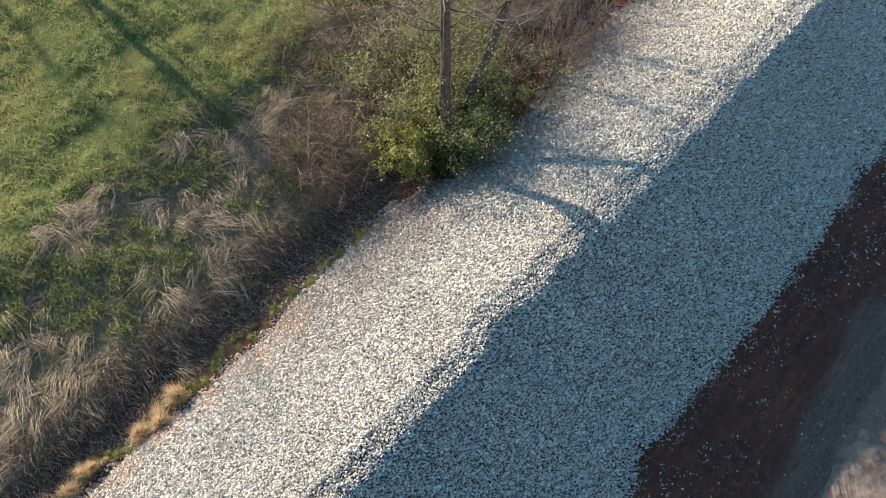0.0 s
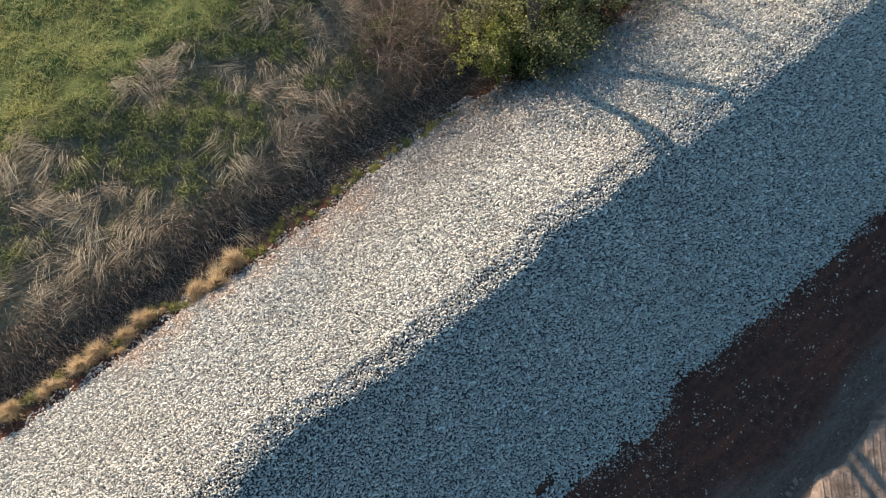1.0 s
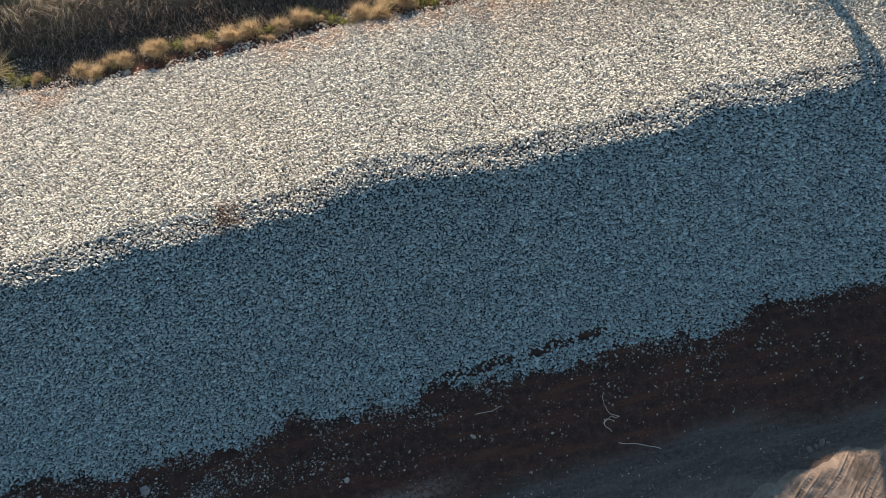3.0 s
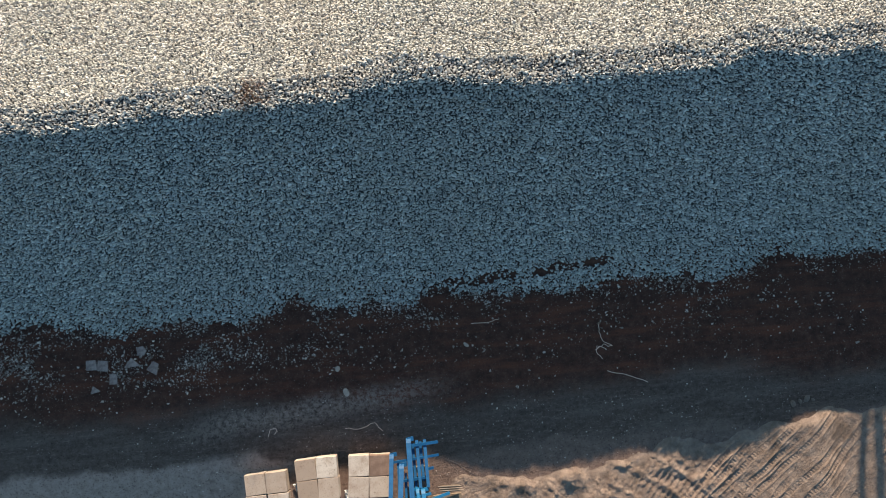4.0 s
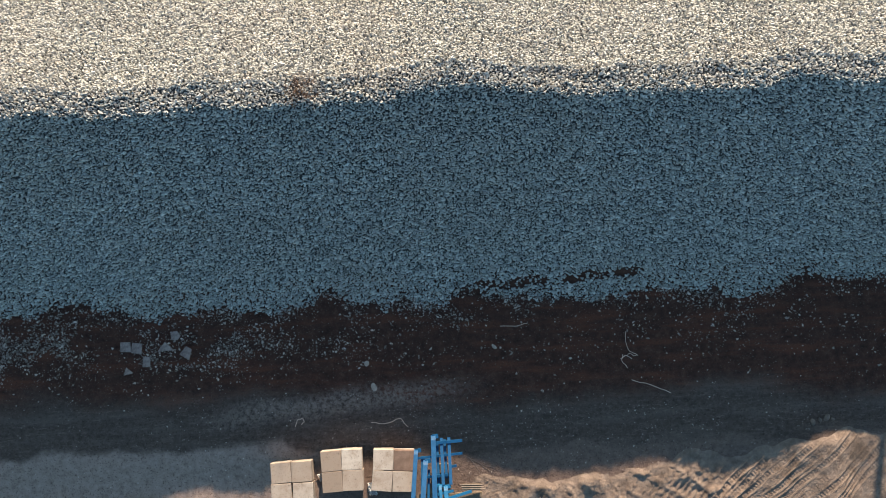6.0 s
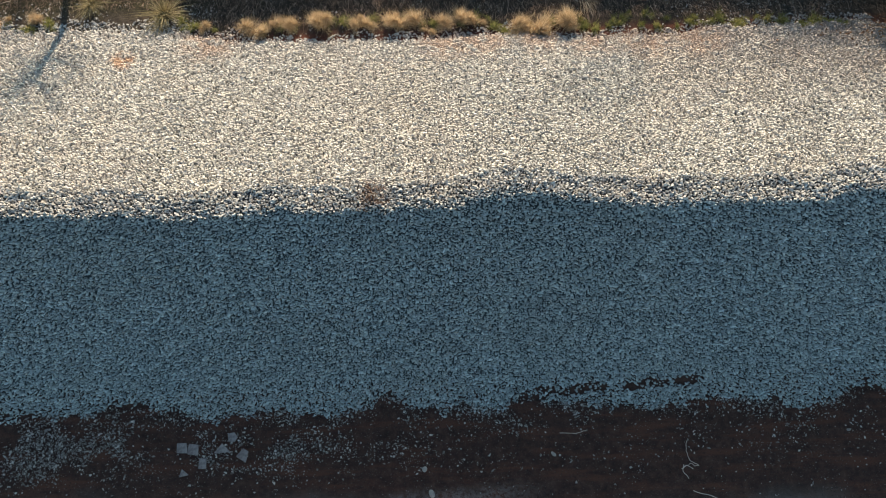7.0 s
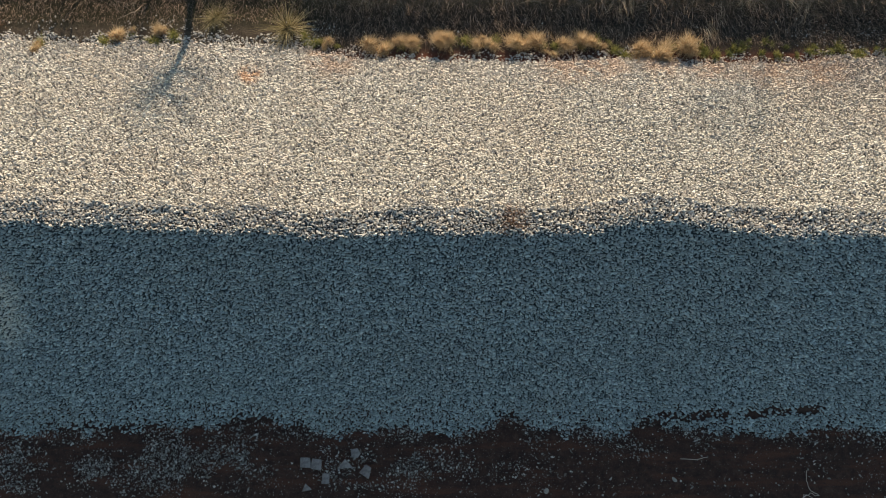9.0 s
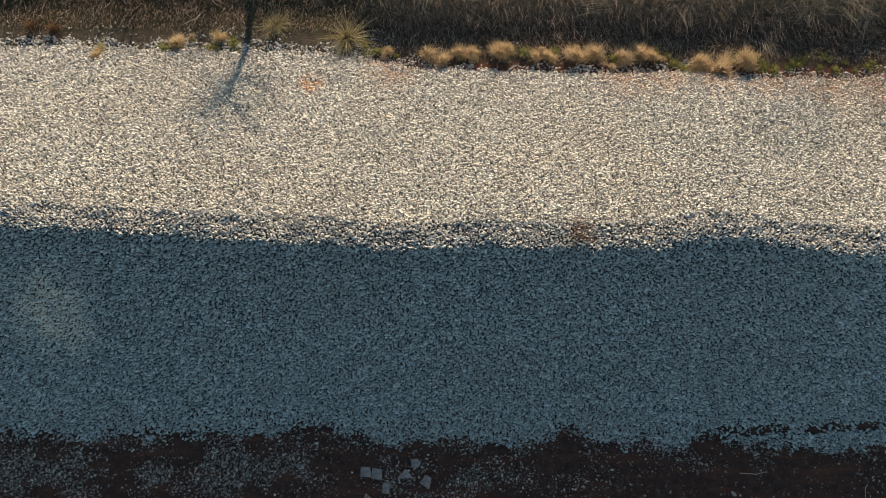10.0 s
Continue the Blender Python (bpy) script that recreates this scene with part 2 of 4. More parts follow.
IVY = blade_material("ivy_leaf", (0.0, (0.022, 0.045, 0.012)), (0.6, (0.05, 0.09, 0.02)), (1.0, (0.10, 0.15, 0.035)))
LITTER = blade_material("fallen_leaf", (0.0, (0.13, 0.07, 0.04)), (0.6, (0.26, 0.15, 0.09)), (1.0, (0.42, 0.29, 0.19)))
BARK = plain_material("bark", (0.055, 0.043, 0.036), (0.15, 0.12, 0.10), 14.0, 0.9, 0.0, 0.8)
BRAMBLE = blade_material("bramble_stem", (0.0, (0.16, 0.10, 0.075)), (0.6, (0.34, 0.235, 0.185)), (1.0, (0.60, 0.49, 0.40)))
TWIG = blade_material("bare_twig", (0.0, (0.17, 0.125, 0.105)), (0.6, (0.33, 0.255, 0.22)), (1.0, (0.56, 0.48, 0.43)))
WEED = blade_material("dead_weed", (0.0, (0.08, 0.045, 0.03)), (0.6, (0.17, 0.09, 0.055)), (1.0, (0.30, 0.19, 0.12)))
BLUE = plain_material("blue_enamel", (0.006, 0.078, 0.205), (0.012, 0.11, 0.27), 9.0, 0.5, 0.0, 0.15, 0.3)
CYAN = plain_material("bright_blue_enamel", (0.010, 0.14, 0.31), (0.016, 0.18, 0.38), 9.0, 0.4, 0.0, 0.15, 0.5)
STEEL = plain_material("galvanised_steel", (0.22, 0.18, 0.15), (0.30, 0.25, 0.21), 12.0, 0.7, 0.2, 0.1)
PLATE = plain_material("lilac_grey_slate", (0.22, 0.155, 0.14), (0.42, 0.31, 0.275), 14.0, 0.8)
STRING = plain_material("dirty_white_twine", (0.82, 0.58, 0.47), (0.92, 0.68, 0.56), 20.0, 0.8)
DUSTY = blade_material("dusty_stone", (0.0, (0.25, 0.19, 0.16)), (0.6, (0.50, 0.40, 0.35)), (1.0, (0.92, 0.79, 0.71)))
WHITE = plain_material("whitish_stone", (0.42, 0.32, 0.27), (0.58, 0.45, 0.38), 9.0, 0.8)
RED_SLAB = plain_material("brown_concrete", (0.19, 0.125, 0.095), (0.28, 0.19, 0.15), 6.0, 0.9)
WOOD = plain_material("pallet_wood", (0.16, 0.12, 0.085), (0.26, 0.20, 0.15), 10.0, 0.85)
FILM = plain_material("crumpled_film", (0.60, 0.60, 0.60), (0.78, 0.78, 0.78), 12.0, 0.25, 0.0, 0.8, 0.5)


# ---- mesh building ----
def mesh(name, verts, faces, mat, smooth=False):
    """A mesh from arrays; all faces have the same number of corners, or faces is a list of such arrays."""
    me = bpy.data.meshes.new(name)
    faces = [np.asarray(f, dtype=np.int32) for f in (faces if isinstance(faces, list) else [faces])]
    v = np.asarray(verts, dtype=np.float32).reshape(-1, 3)
    loops = np.concatenate([f.ravel() for f in faces])
    sizes = np.concatenate([np.full(len(f), f.shape[1], dtype=np.int32) for f in faces])
    starts = np.concatenate([[0], np.cumsum(sizes)[:-1]]).astype(np.int32)
    me.vertices.add(len(v))
    me.vertices.foreach_set("co", v.ravel())
    me.loops.add(len(loops))
    me.loops.foreach_set("vertex_index", loops)
    me.polygons.add(len(sizes))
    me.polygons.foreach_set("loop_start", starts)
    me.polygons.foreach_set("loop_total", sizes)
    me.polygons.foreach_set("use_smooth", np.full(len(sizes), smooth))
    me.materials.append(mat)
    me.update(calc_edges=True)
    me.validate()
    return me


def part(name, me, parent, label="", at=None):
    """One mesh object under a thing or under a part; me is a mesh, or a bmesh and its material."""
    if isinstance(me, tuple):
        bm, mat = me
        me = bpy.data.meshes.new(name)
        bm.to_mesh(me)
        bm.free()
        me.materials.append(mat)
    ob = new(name, me)
    ob.parent = parent
    if at is not None:
        ob.matrix_local = at
    return tagged(ob, label)


def grid(xs, ys, height):
    """Verts and quads of a sheet over xs and ys."""
    X, Y = np.meshgrid(xs, ys, indexing="ij")
    v = np.stack([X, Y, height(X, Y)], -1).reshape(-1, 3)
    i = np.arange(len(xs) * len(ys)).reshape(len(xs), len(ys))
    f = np.stack([i[:-1, :-1], i[1:, :-1], i[1:, 1:], i[:-1, 1:]], -1).reshape(-1, 4)
    return v, f


def vnoise(x, y, seed=0):
    """Smooth noise from -1 to 1, with one bump a metre."""
    x, y = np.asarray(x, dtype=float), np.asarray(y, dtype=float)
    xi, yi = np.floor(x).astype(np.int64), np.floor(y).astype(np.int64)
    fx, fy = x - xi, y - yi
    fx, fy = fx * fx * (3 - 2 * fx), fy * fy * (3 - 2 * fy)

    def corner(a, b):
        h = (a * 374761393 + b * 668265263 + seed * 974634777) & 0xFFFFFFFF
        h = ((h ^ (h >> 13)) * 1274126177) & 0xFFFFFFFF
        return ((h ^ (h >> 16)) & 0xFFFF) / 32767.5 - 1

    return (corner(xi, yi) * (1 - fx) + corner(xi + 1, yi) * fx) * (1 - fy) + (corner(xi, yi + 1) * (1 - fx) + corner(xi + 1, yi + 1) * fx) * fy


def rough(x, y, size, seed=0, octaves=3):
    return sum(vnoise(np.asarray(x) / size * 2 ** k + 17.3 * k, np.asarray(y) / size * 2 ** k - 9.1 * k, seed + k) / 2 ** k for k in range(octaves))


def smooth(t):
    t = np.clip(t, 0, 1)
    return t * t * (3 - 2 * t)


def tubes(paths, radii, sides=4):
    """Tapered tubes along paths (n, k, 3) with radii (n, k)."""
    paths, radii = np.asarray(paths, dtype=float), np.asarray(radii, dtype=float)
    n, k, _ = paths.shape
    tan = np.gradient(paths, axis=1)
    tan /= np.linalg.norm(tan, axis=2, keepdims=True) + 1e-9
    ref = np.where(np.abs(tan[..., 2:3]) > 0.9, np.array([1.0, 0, 0]), np.array([0, 0, 1.0]))
    a = np.cross(tan, ref)
    a /= np.linalg.norm(a, axis=2, keepdims=True) + 1e-9
    b = np.cross(tan, a)
    ang = np.arange(sides) * 2 * np.pi / sides
    ring = a[:, :, None] * np.cos(ang)[None, None, :, None] + b[:, :, None] * np.sin(ang)[None, None, :, None]
    v = paths[:, :, None] + ring * radii[:, :, None, None]
    i = np.arange(n * k * sides).reshape(n, k, sides)
    j = np.roll(i, -1, axis=2)
    f = np.stack([i[:, :-1], j[:, :-1], j[:, 1:], i[:, 1:]], -1).reshape(-1, 4)
    return v.reshape(-1, 3), f


def together(*pieces):
    """Several (verts, quads) as one."""
    vs, fs, base = [], [], 0
    for v, f in pieces:
        vs.append(v)
        fs.append(f + base)
        base += len(v)
    return np.concatenate(vs), np.concatenate(fs)


def blades(rng, roots, tall, wide, lean=0.6, droop=0.3, toward=None, pull=0.0, segs=3):
    """Tapered, bent ribbons that grow from roots; toward: a direction (x, y) to which pull bends them."""
    n = len(roots)
    az = rng.uniform(0, 2 * np.pi, n)
    out = np.stack([np.cos(az), np.sin(az)], -1)
    if toward is not None:
        out = out * (1 - pull) + np.asarray(toward) * pull
    lean = lean * rng.uniform(0.3, 1.4, n)
    droop = droop * rng.uniform(0.4, 1.4, n)
    tall = np.asarray(tall) * np.ones(n)
    wide = np.asarray(wide) * np.ones(n)
    side = rng.uniform(0, 2 * np.pi, n)
    side = np.stack([np.cos(side), np.sin(side), np.zeros(n)], -1)
    v = np.empty((n, segs + 1, 2, 3))
    for k in range(segs + 1):
        f = k / segs
        c = np.array(roots, dtype=float)
        c[:, :2] += out * (lean * tall * f ** 1.5)[:, None]
        c[:, 2] += tall * (f - droop * f * f)
        w = side * (wide * (1 - f) ** 0.6 * 0.5 + 0.0006)[:, None]
        v[:, k, 0], v[:, k, 1] = c - w, c + w
    i = np.arange(n * (segs + 1) * 2).reshape(n, segs + 1, 2)
    f = np.stack([i[:, :-1, 0], i[:, :-1, 1], i[:, 1:, 1], i[:, 1:, 0]], -1).reshape(-1, 4)
    return v.reshape(-1, 3), f


def leaves(rng, places, size):
    """Small folded leaves, each of two faces, turned all ways but mostly upward."""
    n = len(places)
    a = rng.normal(size=(n, 3))
    a /= np.linalg.norm(a, axis=1, keepdims=True)
    up = rng.normal(size=(n, 3)) * 0.7 + np.array([0, 0, 1.0])
    b = np.cross(up, a)
    b /= np.linalg.norm(b, axis=1, keepdims=True) + 1e-9
    c = np.cross(a, b)
    s = size * rng.uniform(0.6, 1.3, n)[:, None]
    mid = a * s
    v = np.stack([places, places + mid * 0.5 + b * s * 0.42 + c * s * 0.12, places + mid, places + mid * 0.5 - b * s * 0.42 + c * s * 0.12], 1)
    i = np.arange(n * 4).reshape(n, 4)
    f = np.stack([i[:, [0, 1, 2]], i[:, [0, 2, 3]]], 1).reshape(-1, 3)
    return v.reshape(-1, 3), f


def block(bm, size, at=(0, 0, 0), turn=0.0, bevel=0.01):
    """A box with bevelled edges, its middle at the place."""
    made = bmesh.ops.create_cube(bm, size=1.0, matrix=Matrix.Translation(at) @ Matrix.Rotation(turn, 4, "Z") @ Matrix.Diagonal((*size, 1)))
    edges = list({e for v in made["verts"] for e in v.link_edges})
    if bevel:
        bmesh.ops.bevel(bm, geom=edges, offset=bevel, segments=1, affect="EDGES")
    return bm


# ---- the lie of the land ----
def hump(x, at, width, high):
    return high * np.exp(-((x - at) / width) ** 2)


def crest_y(x):
    line = 4.60 + 0.045 * np.clip(-8.3 - x, 0, 8) - 0.065 * np.clip(x - 9.5, 0, 4)
    line += hump(x, -7.3, 0.8, -0.13) + hump(x, -5.15, 0.4, 0.18) + hump(x, -0.1, 1.4, 0.26) + hump(x, 7.3, 0.6, 0.18)
    return line + 0.05 * rough(x, 0 * x, 0.7, 5, 3) + 0.025 * rough(x, 0 * x + 3, 0.2, 8, 2)


def crest_z(x):
    return 2.74 + 0.04 * smooth((-3 - x) / 2) + 0.06 * rough(x, 0 * x + 7, 2.6, 11, 3)


def near_foot(x):
    line = 0.47 + hump(x, -14.4, 0.5, -0.2) + hump(x, -11.9, 0.5, -0.1) + hump(x, -9.3, 0.9, 0.28) + hump(x, -7.2, 0.7, -0.13) + hump(x, -4.8, 0.5, -0.13) + hump(x, -3.2, 0.55, 0.32)
    line += hump(x, 2.9, 0.9, -0.12) + hump(x, 6.4, 0.4, -0.28) + hump(x, 7.9, 0.35, 0.18) + hump(x, 9.75, 0.4, 0.2) + hump(x, 18.6, 1.2, 0.2)
    return line + 0.07 * rough(x, 0 * x, 0.7, 21, 3)


def far_foot(x):
    return 10.05 + 0.42 * smooth((-6.8 - x) / 1.6) + 0.16 * rough(x, 0 * x, 2.2, 31, 2)


def stone_edge(x):
    """Where the stones end on the far side: under the trees bare soil covers the foot."""
    return far_foot(x) - 0.80 * smooth((x - 8) / 5.5) + 0.45 * smooth((x - 15.5) / 3)


def land(x, y):
    """The ground's height: a flat yard, a shallow ditch, a bank and the meadow above it."""
    x, y = np.asarray(x, dtype=float), np.asarray(y, dtype=float)
    foot = 10.85 - 0.25 * smooth((x - 1) / 2) + 0.55 * smooth((-7 - x) / 2.5) + 0.2 * rough(x, 0 * x, 3.0, 41, 2)
    bank = (0.32 - 0.10 * smooth((-7 - x) / 2)) * smooth((y - foot) / 1.3) + 0.62 * np.clip((y - foot - 0.7) / 4.6, 0, 1)
    z = -0.22 * smooth((y - 8) / 2) + bank
    z += rough(x, y, 1.3, 44) * 0.065 * smooth((y - 10.8) / 1.0) + rough(x, y, 5.0, 47) * 0.10 * smooth((y - 15) / 3)
    z += rough(x, y, 0.9, 51) * 0.018
    # sandy ground past the yard's edge: a dip, and a low mound
    z += (0.03 * smooth((-3.4 - y) / 2.0) - 0.26 * np.exp(-((x - 6.1) / 1.1) ** 2) * smooth((-2.7 - y) / 0.8)) * smooth((x + 1.2) / 1.5)
    z -= 0.075 * smooth((-2.6 - y) / 0.5) * smooth((5.6 - x) / 1.0) * smooth((x + 2.4) / 0.8) + 0.14 * smooth((-2.9 - y) / 0.5) * smooth((-4.3 - x) / 0.6)
    z += 0.20 * smooth((-2.5 - y) / 0.7) * smooth((x - 7.3) / 1.1) * (1 - 0.85 * smooth((x - 8.3) / 0.7))
    return z


def heap(x, y):
    """The height of the long gravel heap."""
    x, y = np.asarray(x, dtype=float), np.asarray(y, dtype=float)
    cy, cz, nf, ff = crest_y(x), crest_z(x), near_foot(x), far_foot(x)
    s = np.clip((y - nf) / (cy - nf), 0, 1)
    near = cz * (s ** 1.06)
    d = y - cy
    top = cz - 0.04 * smooth(d / 0.7)
    t = np.clip((d - 0.55) / (ff - cy - 0.55), 0, 1)
    far = top + (-0.26 - cz) * (t ** 1.03)
    z = np.where(d < 0, near, far)
    bumps = (rough(x * 0.7, y, 0.36, 61, 3) * 0.025 + rough(x * 0.6, y, 0.8, 63, 2) * 0.018) * np.exp(-((d - 0.38) / 0.36) ** 2) + rough(x, y, 0.9, 65, 2) * 0.02
    return z + bumps * smooth((y - nf) / 0.8) * smooth((ff - y) / 0.8)


inner = np.concatenate([np.arange(-40, -9, 0.4), np.arange(-9, 13, 0.2), np.arange(13, 60.01, 0.4)])
far_out = np.array([-2000, -900, -400, -180, -90, -55.0])
gx = np.concatenate([far_out, inner, -far_out[::-1] + 20])
gy = np.concatenate([far_out, np.arange(-14, -7, 0.5), np.arange(-7, -2, 0.16), np.arange(-2, 34.01, 0.3), -far_out[::-1]])
v, f = grid(gx, gy, land)
ground = tagged(new("ground", mesh("ground", v, f, GROUND, True)), "dark trampled soil yard with a grassy bank and meadow", "ground", kind="structure")

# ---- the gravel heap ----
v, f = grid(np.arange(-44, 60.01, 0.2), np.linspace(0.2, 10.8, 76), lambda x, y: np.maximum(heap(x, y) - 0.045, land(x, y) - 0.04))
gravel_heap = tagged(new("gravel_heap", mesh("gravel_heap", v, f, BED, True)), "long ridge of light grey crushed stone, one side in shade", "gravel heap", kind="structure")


def stones(rng, centres, size, normals=None):
    """Angular stones of six uneven corners each."""
    n = len(centres)
    corners = np.array([[-1, 0, 0], [1, 0, 0], [0, -1, 0], [0, 1, 0], [0, 0, -1], [0, 0, 1]], dtype=float)
    s = size[:, None] * 0.60 * np.stack([rng.uniform(0.95, 1.5, n), rng.uniform(0.6, 0.95, n), rng.uniform(0.5, 0.85, n)], -1)
    v = corners[None] * s[:, None] * (1 + rng.uniform(-0.3, 0.2, (n, 6, 1))) + rng.uniform(-0.2, 0.2, (n, 6, 3)) * size[:, None, None]
    q = rng.normal(size=(n, 4)) * np.array([1.0, 0.40, 0.40, 0.5])
    q /= np.linalg.norm(q, axis=1, keepdims=True)
    w, x, y, z = q.T
    r = np.stack([1 - 2 * (y * y + z * z), 2 * (x * y - z * w), 2 * (x * z + y * w), 2 * (x * y + z * w), 1 - 2 * (x * x + z * z), 2 * (y * z - x * w),
                  2 * (x * z - y * w), 2 * (y * z + x * w), 1 - 2 * (x * x + y * y)], -1).reshape(n, 3, 3)
    v = np.einsum("nij,nkj->nki", r, v)
    if normals is not None:
        # tip with the slope
        a = np.arctan2(normals[:, 1], normals[:, 2])
        c, s2 = np.cos(a)[:, None], np.sin(a)[:, None]
        v = np.stack([v[..., 0], v[..., 1] * c + v[..., 2] * s2, -v[..., 1] * s2 + v[..., 2] * c], -1)
    v += centres[:, None]
    sides = np.array([[0, 2, 5], [2, 1, 5], [1, 3, 5], [3, 0, 5], [2, 0, 4], [1, 2, 4], [3, 1, 4], [0, 3, 4]])
    return v.reshape(-1, 3), (np.arange(n)[:, None, None] * 6 + sides[None]).reshape(-1, 3)


def on_slope(v, turn, slope, centres):
    """Turns stones (n, k, 3) about the upright, tips them with the slope and sets them down."""
    c, s = np.cos(turn)[:, None], np.sin(turn)[:, None]
    x, y, z = v[..., 0] * c - v[..., 1] * s, v[..., 0] * s + v[..., 1] * c, v[..., 2]
    a = np.arctan(slope)
    c, s = np.cos(a)[:, None], np.sin(a)[:, None]
    return np.stack([x, y * c - z * s, y * s + z * c], -1) + centres[:, None]


def bedded(rng, centres, size, slope):
    """Blunt angular stones lying flat on a slope, bedded too deep to show their undersides."""
    n = len(centres)
    ring = np.array([[-1, -1], [1, -1], [1, 1], [-1, 1]], dtype=float)
    half = 0.5 * size[:, None] * np.stack([rng.uniform(1.0, 1.7, n), rng.uniform(0.6, 0.95, n)], -1)
    base = ring[None] * half[:, None] * (1 + rng.uniform(-0.35, 0.2, (n, 4, 2)))
    top = base * rng.uniform(0.45, 0.8, (n, 1, 1)) + rng.uniform(-0.14, 0.14, (n, 1, 2)) * size[:, None, None]
    tall = size * rng.uniform(0.30, 0.75, n)
    tip = rng.normal(0, 0.26, (n, 2))
    z_top = tall[:, None] + (top * tip[:, None]).sum(-1) + rng.uniform(-0.05, 0.05, (n, 4)) * size[:, None]
    v = np.concatenate([np.concatenate([base, np.broadcast_to(-0.35 * size[:, None, None], (n, 4, 1))], -1), np.concatenate([top, z_top[..., None]], -1)], 1)
    faces = np.array([[4, 5, 6, 7], [0, 1, 5, 4], [1, 2, 6, 5], [2, 3, 7, 6], [3, 0, 4, 7]])
    quads = (np.arange(n)[:, None, None] * 8 + faces[None]).reshape(-1, 4)
    return on_slope(v, rng.normal(0, 0.55, n), slope, centres).reshape(-1, 3), quads, np.empty((0, 3), dtype=int)


def wedges(rng, centres, size, slope):
    """Sharp split stones with one uneven ridge, bedded like the blunt ones."""
    n = len(centres)
    ring = np.array([[-1, -1], [1, -1], [1, 1], [-1, 1]], dtype=float)
    half = 0.5 * size[:, None] * np.stack([rng.uniform(1.0, 1.8, n), rng.uniform(0.6, 0.95, n)], -1)
    base = ring[None] * half[:, None] * (1 + rng.uniform(-0.4, 0.2, (n, 4, 2)))
    ends = np.stack([base[:, [0, 3]].mean(1), base[:, [1, 2]].mean(1)], 1) * rng.uniform(0.3, 0.85, (n, 2, 1)) + rng.uniform(-0.22, 0.22, (n, 2, 2)) * size[:, None, None]
    tall = size[:, None] * rng.uniform(0.25, 0.7, (n, 2))
    v = np.concatenate([np.concatenate([base, np.broadcast_to(-0.35 * size[:, None, None], (n, 4, 1))], -1), np.concatenate([ends, tall[..., None]], -1)], 1)
    at = np.arange(n)[:, None, None] * 6
    quads = (at + np.array([[0, 1, 5, 4], [2, 3, 4, 5]])[None]).reshape(-1, 4)
    tris = (at + np.array([[1, 2, 5], [3, 0, 4]])[None]).reshape(-1, 3)
    return on_slope(v, rng.normal(0, 0.55, n), slope, centres).reshape(-1, 3), quads, tris


def shards(rng, centres, size, slope):
    """Three-sided flat-topped chips, bedded like the others."""
    n = len(centres)
    ang = np.array([0.0, 2.1, 4.2])[None] + rng.uniform(-0.45, 0.45, (n, 3))
    base = np.stack([np.cos(ang) * rng.uniform(0.7, 1.15, (n, 3)), np.sin(ang) * rng.uniform(0.5, 0.75, (n, 3))], -1) * size[:, None, None]
    top = base * rng.uniform(0.55, 0.85, (n, 1, 1))
    tip = rng.normal(0, 0.28, (n, 2))
    z_top = (size * rng.uniform(0.28, 0.70, n))[:, None] + (top * tip[:, None]).sum(-1)
    v = np.concatenate([np.concatenate([base, np.broadcast_to(-0.35 * size[:, None, None], (n, 3, 1))], -1), np.concatenate([top, z_top[..., None]], -1)], 1)
    at = np.arange(n)[:, None, None] * 6
    quads = (at + np.array([[0, 1, 4, 3], [1, 2, 5, 4], [2, 0, 3, 5]])[None]).reshape(-1, 4)
    tris = (at + np.array([[3, 4, 5]])[None]).reshape(-1, 3)
    return on_slope(v, rng.normal(0, 0.5, n) + np.pi * rng.integers(0, 2, n), slope, centres).reshape(-1, 3), quads, tris


